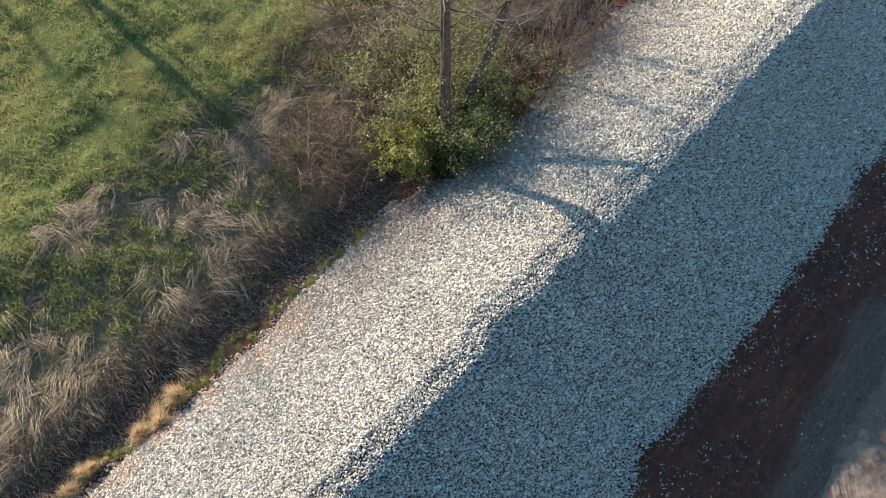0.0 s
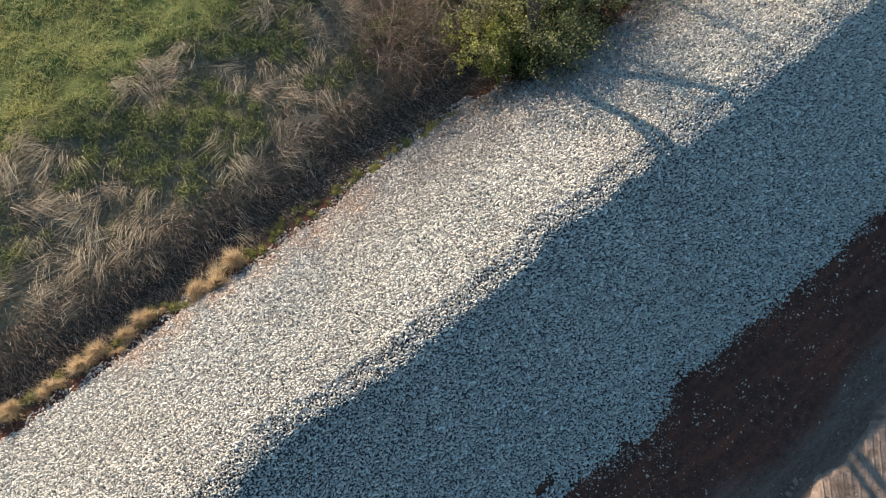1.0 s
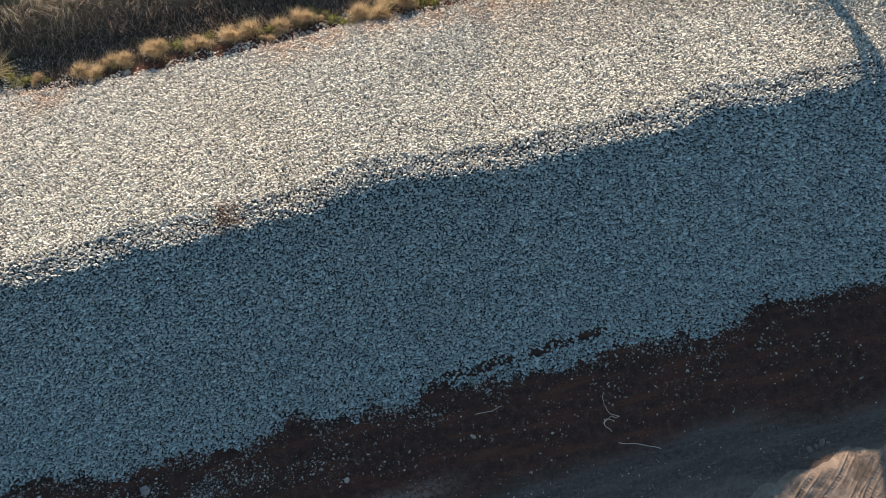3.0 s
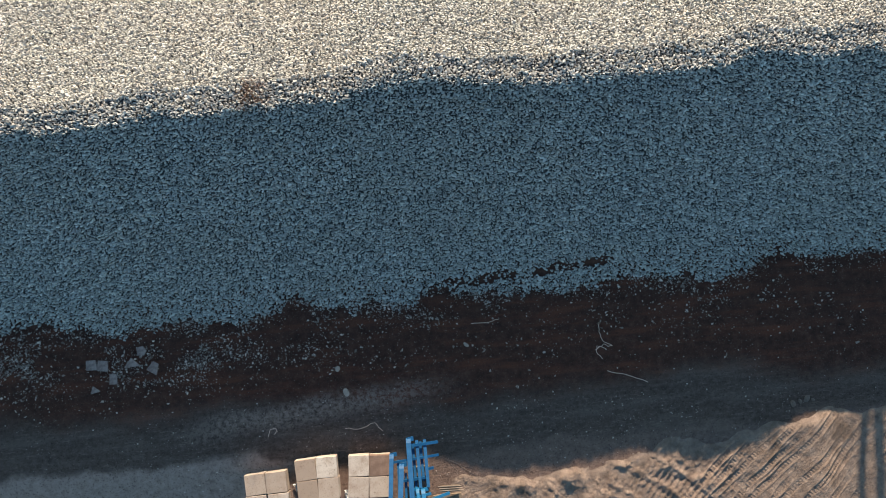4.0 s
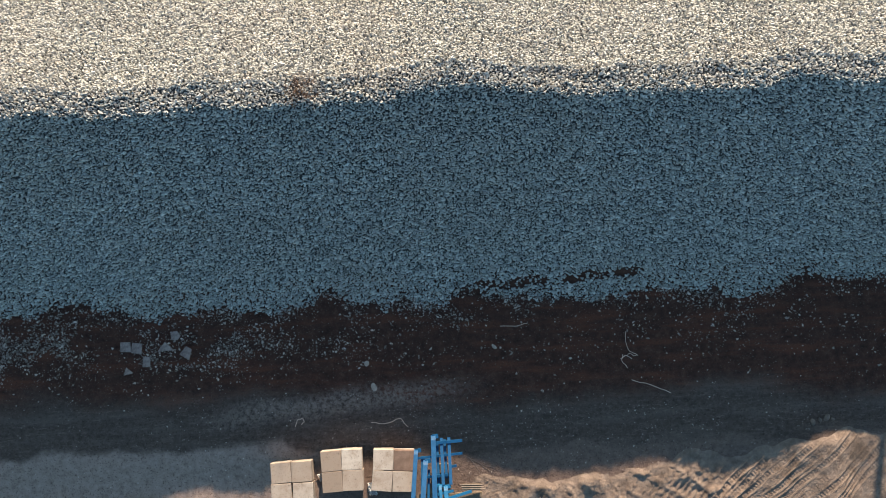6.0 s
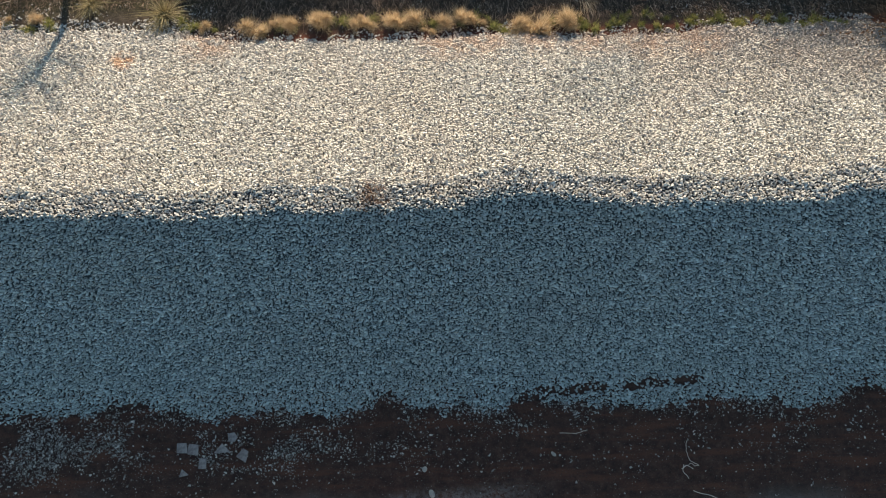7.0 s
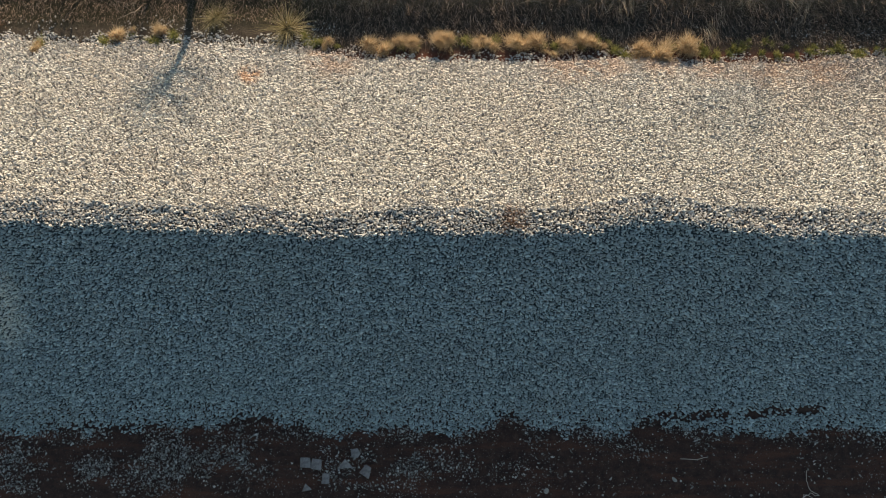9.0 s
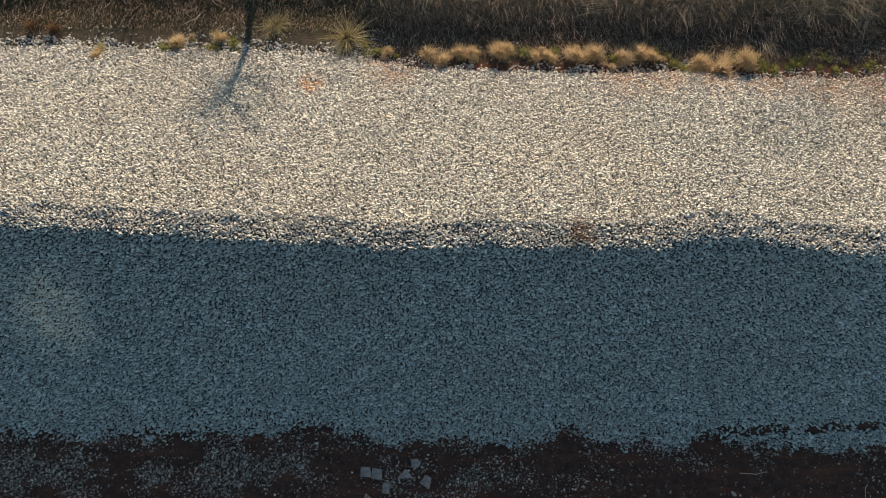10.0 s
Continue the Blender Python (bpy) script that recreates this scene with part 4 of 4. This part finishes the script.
for k, plate in enumerate(((-7.84, -0.24, 0.25, 0.23, -2, 0.1, 4, 5), (-7.58, -0.28, 0.24, 0.24, -6, 0.02, 4, -6), (-7.36, -0.60, 0.17, 0.25, -5, 0.0, 4, 3),
                           (-6.93, -0.27, 0.36, 0.25, 8, 0.0, 3, 14), (-6.69, -0.02, 0.24, 0.22, -10, 0.0, 5, 4), (-6.41, -0.44, 0.27, 0.24, -32, 0.35, 4, -12), (-7.82, -0.80, 0.22, 0.18, 20, 0.0, 3, 16))):
    broken_plate(*plate, 11 + k)


# ---- grasses ----
def clumps(rng, x, y, per, spread):
    """Root places in clumps round the given middles."""
    X = np.repeat(x, per) + rng.normal(0, spread, len(x) * per)
    Y = np.repeat(y, per) + rng.normal(0, spread, len(x) * per)
    return np.stack([X, Y, land(X, Y) - 0.02], -1)


rng = np.random.default_rng(21)


def low_side(x):
    """1 where the bank's growth is low, beside the shaded ditch."""
    return smooth((-6.5 - x) / 2.5)


# long dry grass, combed and laid over by the wind, on the bank
n = 2100
x, y = rng.uniform(-19.5, 24, n), rng.uniform(10.75, 16.4, n)
straw = rough(x, y, 1.3, 111, 2)
keep = rng.uniform(0, 1, n) < (1 - 0.92 * smooth((straw + 0.3) / 0.45)) * (0.05 + 0.95 * smooth((y - 11.2 + 0.45 * smooth((x + 4) / 3)) / 0.9)) * (1 - 0.92 * low_side(x))
x, y = x[keep], y[keep]
per = 46
roots = clumps(rng, x, y, per, 0.12)
tall = np.repeat(rng.uniform(0.2, 0.52, len(x)) * (0.6 + 0.4 * smooth((y - 10.8) / 2.0)) * (1 - 0.45 * low_side(x)), per) * rng.uniform(0.6, 1.2, len(roots))
ang = np.repeat(-2.0 + 1.9 * rough(x, y, 1.3, 113, 2) + rng.normal(0, 0.5, len(x)), per)
swing = np.repeat(rng.uniform(0.7, 1.5, len(x)), per)
v, f = blades(rng, roots, tall, 0.0125, 1.5 * swing, 0.72, np.stack([np.cos(ang), np.sin(ang)], -1), 0.82, 3)
tagged(new("dry_grass", mesh("dry_grass", v, f, STRAW)), "long matted straw-coloured dry grass on the bank", "dry grass", kind="stuff")
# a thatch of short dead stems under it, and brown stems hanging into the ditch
n = 42000
x, y = rng.uniform(-8, 20, n), rng.uniform(10.95, 16.3, n)
keep = rng.uniform(0, 1, n) < smooth((y - 11.0) / 1.0) * (1 - 0.9 * low_side(x))
x, y = x[keep], y[keep]
n = len(x)
v, f = blades(rng, np.stack([x, y, land(x, y) - 0.01], -1), rng.uniform(0.06, 0.22, n), 0.02, 1.6, 0.7, (0.0, -1.0), 0.4, 2)
tagged(new("dead_stems", mesh("dead_stems", v, f, THATCH)), "short matted dead grass stems covering the bank", "dry grass", kind="stuff")
# the brown stems' colour also darkens the bank's foot, in place of shade
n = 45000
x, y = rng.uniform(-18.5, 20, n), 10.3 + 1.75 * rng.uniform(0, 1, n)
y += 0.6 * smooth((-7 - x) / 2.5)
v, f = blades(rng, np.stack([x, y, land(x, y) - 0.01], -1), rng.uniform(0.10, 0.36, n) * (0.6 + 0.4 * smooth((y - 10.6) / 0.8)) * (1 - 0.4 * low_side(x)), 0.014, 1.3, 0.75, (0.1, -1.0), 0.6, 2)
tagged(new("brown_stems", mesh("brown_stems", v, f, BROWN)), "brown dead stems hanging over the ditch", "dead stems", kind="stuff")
# green tussocks between it, thicker towards the meadow
n = 3100
x, y = rng.uniform(-19.5, 24, n), 10.9 + 5.7 * rng.uniform(0, 1, n) ** 0.75
keep = rng.uniform(0, 1, n) < np.clip((0.68 + 1.8 * rough(x, y, 1.3, 111, 2)) * smooth((y - 11.7 - 0.5 * smooth((2 - x) / 3)) / 1.2) + 0.35 * smooth((y - 15.3) / 0.9), 0.01, 1) * (1 - 0.8 * low_side(x))
x, y = x[keep], y[keep]
per = 70
roots = clumps(rng, x, y, per, 0.10)
tall = np.repeat(rng.uniform(0.16, 0.40, len(x)), per) * rng.uniform(0.6, 1.15, len(roots))
v, f = blades(rng, roots, tall, 0.015, 0.9, 0.5, (0.1, -1.0), 0.35, 2)
tagged(new("green_grass", mesh("green_grass", v, f, GREEN)), "fresh green grass growing through dry grass", "grass", kind="stuff")
# the meadow: close tussocks with hollows between
n = 6200
x, y = rng.uniform(-3.5, 15, n), rng.uniform(15.7, 25.8, n)
keep = (y - 15.9 < (x + 3.5) * 1.15 + 0.8) & (y < 31.5 - x * 0.75) & (rng.uniform(0, 1, n) < np.clip(0.75 + 0.9 * rough(x, y, 0.6, 123, 2), 0.5, 1))
x, y = x[keep], y[keep]
per = 34
roots = clumps(rng, x, y, per, 0.11)
tall = np.repeat(rng.uniform(0.10, 0.26, len(x)) * np.clip(1 + 0.8 * rough(x, y, 1.1, 121, 2), 0.4, 1.7), per) * rng.uniform(0.6, 1.2, len(roots))
v, f = blades(rng, roots, tall, 0.021, 0.9, 0.45, segs=2)
tagged(new("meadow_grass", mesh("meadow_grass", v, f, MEADOW)), "sunlit yellow-green meadow grass", "grass", kind="stuff")


def tuft_mesh(seed, mat, count, height, spread, lean, width=0.009, comb=0.0, droop=0.6, pull=0.5):
    """A tuft whose blades arch outward from its middle, some combed by the wind."""
    rng = np.random.default_rng(seed)
    r = np.abs(rng.normal(0, spread, count))
    a = rng.uniform(0, 2 * np.pi, count)
    lobe = 1 + 0.35 * np.sin(2 * a + seed) + 0.25 * np.sin(5 * a - seed)
    roots = np.stack([r * np.cos(a) * lobe, r * np.sin(a) * 0.75 * lobe, -0.03 + 0 * r], -1)
    out = np.stack([np.cos(a), np.sin(a)], -1) * (1 - comb) + np.array([0.7, 0.25]) * comb
    high = height * rng.uniform(0.45, 1.15, count) * (1.1 - 0.5 * np.clip(r / spread / 2, 0, 1))
    v, f = blades(rng, roots, high, width, lean, droop, out, pull, 3)
    return mesh("grass_tuft", v, f, mat)


DRY_TUFTS = [tuft_mesh(200 + k, HAY, 1300, 0.42, 0.115, 0.62, 0.0065, 0.45, 0.66, 0.6) for k in range(5)]
MOSS_TUFTS = [tuft_mesh(220 + k, MOSS, 480, 0.22, 0.11, 0.6, 0.010, 0.1) for k in range(4)]
RUSH_TUFTS = [tuft_mesh(240 + k, RUSH, 620, 0.66, 0.10, 1.15, 0.010, 0.0, 0.75, 0.55) for k in range(2)]


def tuft(meshes, x, y, size, label, group, up=0.0):
    y -= 0.04
    size *= 1.22
    z = max(float(land(x, y)), float(heap(np.array(x), np.array(y))) if y < 10.4 else -9) + up
    ob = tagged(new("grass_tuft"), label, "grass tuft", group)
    tagged(part("grass_mass", random.choice(meshes), ob), kind="stuff")
    ob.matrix_world = pose(x, y, z, 0, 0, random.uniform(0, 360)) @ Matrix.Diagonal((size * random.uniform(0.9, 1.25), size * random.uniform(0.85, 1.1), size * random.uniform(0.7, 1.25), 1))
    return ob


for x, y, s in ((-15.2, 10.2, 0.6), (-12.9, 10.62, 0.9), (-11.85, 10.62, 0.9), (-7.55, 10.28, 0.8), (-6.35, 10.25, 1.1), (-5.95, 10.28, 1.2), (-5.55, 10.28, 1.0), (-4.72, 10.42, 1.1), (-4.55, 10.45, 0.9), (-3.6, 10.42, 0.8),
                (-2.7, 10.42, 1.1), (-2.3, 10.32, 1.1), (-1.9, 10.1, 0.7), (-1.35, 10.3, 1.3), (-0.95, 10.42, 1.3), (-0.55, 10.38, 0.9), (0.42, 10.18, 1.1), (0.85, 10.1, 1.15), (1.72, 10.22, 1.45), (1.9, 10.16, 1.1)):
    for _ in range(random.choice((2, 3))):
        tuft(DRY_TUFTS, x + random.uniform(-0.26, 0.26) * s, y + random.uniform(-0.16, 0.12), s * random.uniform(0.35, 0.95), "golden tuft of dry grass at the gravel's edge", "dry tufts along the gravel")
    tuft(MOSS_TUFTS, x + 0.22 * s, y - 0.02, s * 0.6, "small green and yellow tuft at the gravel's edge", "green tufts along the gravel")
for x, y, s in ((-13.4, 10.38, 0.9), (-12.1, 10.38, 0.9), (-13.1, 10.5, 0.8), (-11.6, 10.5, 0.9), (-15.0, 10.25, 0.8), (-8.2, 10.5, 0.9), (-7.9, 10.35, 0.9), (-4.05, 10.4, 0.9), (-3.3, 10.4, 0.9), (-1.75, 10.25, 0.8), (-0.2, 10.15, 0.9), (0.05, 10.0, 0.8), (1.25, 10.2, 0.8), (2.1, 10.05, 0.9), (2.4, 9.98, 0.8)):
    tuft(MOSS_TUFTS, x, y, s, "small green and yellow tuft at the gravel's edge", "green tufts along the gravel")
for k in range(34):
    x = 2.6 + k * 0.19 + random.uniform(-0.15, 0.15)
    tuft(MOSS_TUFTS, x, 10.25 - 0.055 * (x - 2.7) + random.uniform(-0.18, 0.2), random.uniform(0.35, 0.85), "small green and yellow tuft at the gravel's edge", "green tufts along the gravel")
tuft([RUSH_TUFTS[0]], -10.55, 11.05, 0.8, "large spiky yellow-green rush tussock in the ditch", "rush tussocks")
tuft([RUSH_TUFTS[1]], -8.65, 10.72, 0.95, "large spiky brownish rush tussock in the ditch", "rush tussocks")
for x, y in ((-16.9, 10.9), (-16.3, 10.85)):
    tuft([tuft_mesh(260, WEED, 150, 0.6, 0.09, 0.35)], x, y, 1.0, "rust-brown dead weed stalks in the ditch", "dead weeds")


# ---- woody plants ----
def grow(rng, start, way, length, radius, levels, out, bend=0.25, up=0.15, kids=5, k=7, spread=0.8, low=2):
    """Adds a limb and its twigs to out: lists of (path, radii), one list a level."""
    p, d = np.array(start, dtype=float), np.array(way, dtype=float)
    d /= np.linalg.norm(d)
    path, radii = [p.copy()], [radius]
    for s in range(1, k):
        d = d + rng.normal(0, bend, 3) * 0.5 + np.array([0, 0, up]) * 0.3
        d /= np.linalg.norm(d)
        p = p + d * length / (k - 1)
        path.append(p.copy())
        radii.append(radius * (1 - 0.75 * s / (k - 1)))
    out[levels].append((path, radii))
    if levels:
        for _ in range(kids):
            s = rng.integers(low, k)
            w = rng.normal(0, 1, 3)
            w = w / np.linalg.norm(w) * spread + (path[s] - path[s - 1]) / np.linalg.norm(path[s] - path[s - 1]) * 0.7
            grow(rng, path[s], w, length * rng.uniform(0.4, 0.7), max(radii[s] * 0.6, 0.004), levels - 1, out, bend, up, kids, k, spread)
    return out


def limbs_mesh(name, lists, mat, sides):
    pieces = [tubes([p for p, _ in level], [r for _, r in level], sides) for level in lists if level]
    v, f = together(*pieces)
    return mesh(name, v, f, mat, True)


def bare_tree(x, y, height, radius, seed, label, lean=(0, 0), levels=3, kids=5, crown=0.8, low=2):
    rng = np.random.default_rng(seed)
    tree = tagged(new("tree"), label, "tree")
    tree.location = on_land(x, y, -0.05)
    out = grow(rng, (0, 0, 0), (lean[0], lean[1], 1), height, radius, levels, [[] for _ in range(levels + 1)], 0.12, 0.2, kids, 8, crown, low)
    part("trunk", limbs_mesh("trunk", [out[levels]], BARK, 9), tree)
    tagged(part("brushwood", limbs_mesh("brushwood", out[:levels], TWIG, 4), tree), kind="stuff")
    return tree, out


def shrub(x, y, size, stems, seed, label, mat=TWIG, leafy=None, leaf_count=0, leaf_size=0.05, height=1.0, name="shrub", droop=0.0):
    """A clump of arching stems with side twigs, and leaves if it has them."""
    rng = np.random.default_rng(seed)
    ob = tagged(new(name), label, "shrub")
    ob.location = on_land(x, y, -0.03)
    out = [[], [], []]
    for _ in range(stems):
        a = rng.uniform(0, 2 * np.pi)
        w = (math.cos(a) * rng.uniform(0.2, 1.0), math.sin(a) * rng.uniform(0.2, 1.0), height * rng.uniform(0.5, 1.2))
        s = rng.normal(0, 0.18 * size, 2)
        grow(rng, (s[0], s[1], 0), w, size * rng.uniform(0.6, 1.15), 0.012 * (0.6 + 0.4 * size), 2, out, 0.35, 0.1 - droop, 4, 6, 0.8)
    tagged(part("brushwood", limbs_mesh("brushwood", out, mat, 4), ob), kind="stuff")
    if leafy:
        tips = np.array([p[k] for level in out[:2] for p, _ in level for k in (3, 4, 5)])
        pick = tips[rng.integers(0, len(tips), leaf_count)] + rng.normal(0, 0.05 * size, (leaf_count, 3))
        v, f = leaves(rng, pick, leaf_size)
        tagged(part("foliage", mesh("foliage", v, f, leafy), ob), kind="stuff")
    return ob


def trunk_tree(x, y, points, radius, seed, label, low=9, count=20, reach=(1.0, 2.4), fork=(), thick=0.006):
    """A tree whose trunk follows the given points (from its foot), with bare limbs from the upper half and ivy or sprouts round the foot."""
    rng = np.random.default_rng(seed)
    tree = tagged(new("tree"), label, "tree")
    tree.location = on_land(x, y, -0.1)
    pts = np.array(points, dtype=float)
    s = np.linspace(0, len(pts) - 1, 16)
    path = np.stack([np.interp(s, np.arange(len(pts)), pts[:, k]) for k in range(3)], -1)
    path[1:-1] = (path[:-2] + 2 * path[1:-1] + path[2:]) / 4 + rng.normal(0, 0.025, (14, 3))
    radii = radius * (1 - 0.75 * np.linspace(0, 1, 16) ** 1.2)
    radii[0] *= 1.35
    v, f = tubes([path], [radii], 12)
    part("trunk", mesh("trunk", v, f, BARK, True), tree)
    if fork:
        side = [tuple(path[7])] + [tuple(p) for p in fork]
        v, f = tubes([side], [radii[7] * np.array([0.8, 0.72, 0.65, 0.45])], 10)
        part("limb", mesh("limb", v, f, BARK, True), tree)
    out = [[], [], []]
    for _ in range(count):
        k = rng.integers(low, 16)
        w = rng.normal(0, 1, 3) * np.array([1, 1, 0.5]) + np.array([0, 0, 0.35])
        grow(rng, path[k], w, rng.uniform(*reach), radii[k] * 0.15 + thick, 2, out, 0.25, 0.12, 5, 7, 0.8)
    for limb in out[2]:
        part("limb", limbs_mesh("limb", [[limb]], BARK, 6), tree)
    tagged(part("brushwood", limbs_mesh("brushwood", out[:2], TWIG, 3), tree), kind="stuff")
    return tree


# the upright tree's fork is added to cast a second shadow on the sand
trunk_tree(11.50, 9.95, [(0, 0, 0), (0.0, -0.02, 1.5), (-0.02, 0.0, 3.2), (0.05, 0.1, 5.2), (0.1, 0.2, 7.4), (0.2, 0.2, 9.0)], 0.20, 5, "upright grey-brown bare tree beside the gravel heap", fork=((-0.22, -0.19, 4.5), (-0.42, -0.36, 5.3), (-0.52, -0.45, 8.0)))
trunk_tree(11.75, 10.05, [(0, 0, 0), (0.25, -0.05, 1.2), (0.9, -0.15, 2.6), (1.6, -0.25, 4.2), (2.2, -0.3, 6.2), (2.5, -0.2, 8.0)], 0.20, 8, "leaning grey-brown bare tree beside the gravel heap")

# young leaves round the two trunks, and the bare thicket behind them
for x, y, size, n, count, seed, leaf in ((11.0, 10.4, 1.2, 12, 9000, 31, LEAF), (11.4, 10.35, 1.0, 10, 6500, 38, LEAF), (12.6, 10.0, 1.5, 11, 7500, 33, OLIVE), (11.8, 10.3, 2.0, 10, 4500, 39, OLIVE), (12.1, 11.0, 3.3, 10, 4500, 40, OLIVE), (12.1, 10.7, 1.9, 11, 5500, 34, OLIVE), (13.0, 10.35, 1.45, 10, 7000, 35, OLIVE), (12.7, 11.5, 2.6, 10, 5000, 36, OLIVE), (13.6, 11.7, 2.7, 10, 5000, 37, OLIVE)):
    shrub(x, y, size, n, seed, "yellow-green young foliage round bare tree trunks", BARK, leaf, count, 0.062, 1.3, "leafy_shrub")
for x, y, size, n, count, seed in ((11.75, 9.75, 1.0, 8, 1500, 41), (12.1, 10.0, 1.3, 8, 1500, 42)):
    shrub(x, y, size, n, seed, "dark green ivy and sprouts at the trees' foot", TWIG, IVY, count, 0.06, 1.0, "ivy")
for x, y, size, n, seed in ((14.1, 9.75, 1.0, 26, 48), (15.0, 9.65, 1.25, 28, 49), (16.2, 9.5, 1.3, 28, 50), (17.6, 9.4, 1.3, 26, 47), (14.6, 10.5, 1.5, 22, 51), (15.6, 10.5, 1.8, 24, 52), (16.8, 10.3, 1.9, 24, 53), (18.0, 10.3, 1.9, 24, 54), (19.4, 10.2, 2.1, 22, 55), (15.2, 12.4, 2.2, 16, 56), (17.2, 12.5, 2.4, 16, 57), (19.5, 12.6, 2.4, 16, 58), (21.2, 10.8, 2.2, 16, 59), (13.6, 13.6, 2.2, 14, 60)):
    # two front clumps take darker stems, painting in the shaded hollow there
    shrub(x, y, size, n, seed, "leafless reddish-brown thicket along the heap", WEED if seed in (48, 49) else TWIG, None, 0, 0, 0.8, "bare_thicket")
for x, y, size, n, seed in ((8.5, 12.6, 1.4, 40, 71), (9.3, 12.9, 1.5, 34, 73), (8.9, 12.0, 1.1, 26, 74), (11.8, 14.6, 2.4, 20, 75), (12.9, 15.6, 2.6, 18, 77), (11.0, 12.9, 2.4, 18, 78), (14.0, 14.6, 2.6, 18, 79)):
    shrub(x, y, size, n, seed, "tangled dry brown bramble on the bank", BRAMBLE, None, 0, 0, 0.55, "bramble", 0.25)
for x, y, size, n, seed in ((-12.4, 11.6, 1.0, 8, 81), (-14.2, 11.7, 0.9, 6, 82)):
    shrub(x, y, size, n, seed, "leafless thin bush in the shaded ditch", TWIG, None, 0, 0, 0.9, "bare_bush")
shrub(-3.12, 4.80, 0.40, 9, 91, "dead red-brown weed on the gravel heap's crest", WEED, WEED, 60, 0.03, 0.6, "dead_weed")
bpy.data.objects["dead_weed"].location.z = float(heap(np.array(-3.12), np.array(4.82))) - 0.02

# fallen leaves under the trees
rng = np.random.default_rng(61)
n = 1800
x, y = rng.normal(12.2, 1.6, n), rng.normal(9.5, 0.32, n)
z = np.maximum(land(x, y), np.where(y < 10.4, heap(x, y), -9)) + 0.04
v, f = leaves(rng, np.stack([x, y, z], -1), 0.06)
tagged(new("fallen_leaves", mesh("fallen_leaves", v, f, LITTER)), "brown fallen leaves on the gravel under the trees", "fallen leaves", kind="stuff")

# trees past the view's edge, whose shadows lie on the gravel and the meadow
trunk_tree(-10.55, 17.6, [(0, 0, 0), (0.14, 0, 1.2), (0.27, 0, 2.7), (0.32, 0, 3.6)], 0.13, 301, "small bare tree on the top of the bank", 11, 30, (0.7, 1.7), thick=0.016)
bare_tree(9.6, 33.0, 7.2, 0.26, 302, "bare tree standing far out in the meadow", (0, 0), 3, 6, 0.8)
bare_tree(8.6, 44.5, 11.0, 0.12, 305, "wide bare tree standing far out in the meadow", (0, 0), 3, 8, 0.9, 4)
# three more, added out of view for soft mottled shade on the gravel
for x, y, high, seed in ((15.4, 28.0, 12.0, 308), (17.6, 26.0, 11.5, 309), (19.5, 27.0, 12.0, 311)):
    trunk_tree(x, y, [(0, 0, 0), (0.1, 0, high * 0.25), (0.2, 0, high * 0.5), (0.1, 0, high * 0.7), (-0.2, 0, high * 0.88), (-0.3, 0, high)], 0.09, seed, "unseen slender bare tree beyond the bank, added for its soft shade", 7, 34, (1.4, 3.2), thick=0.018)
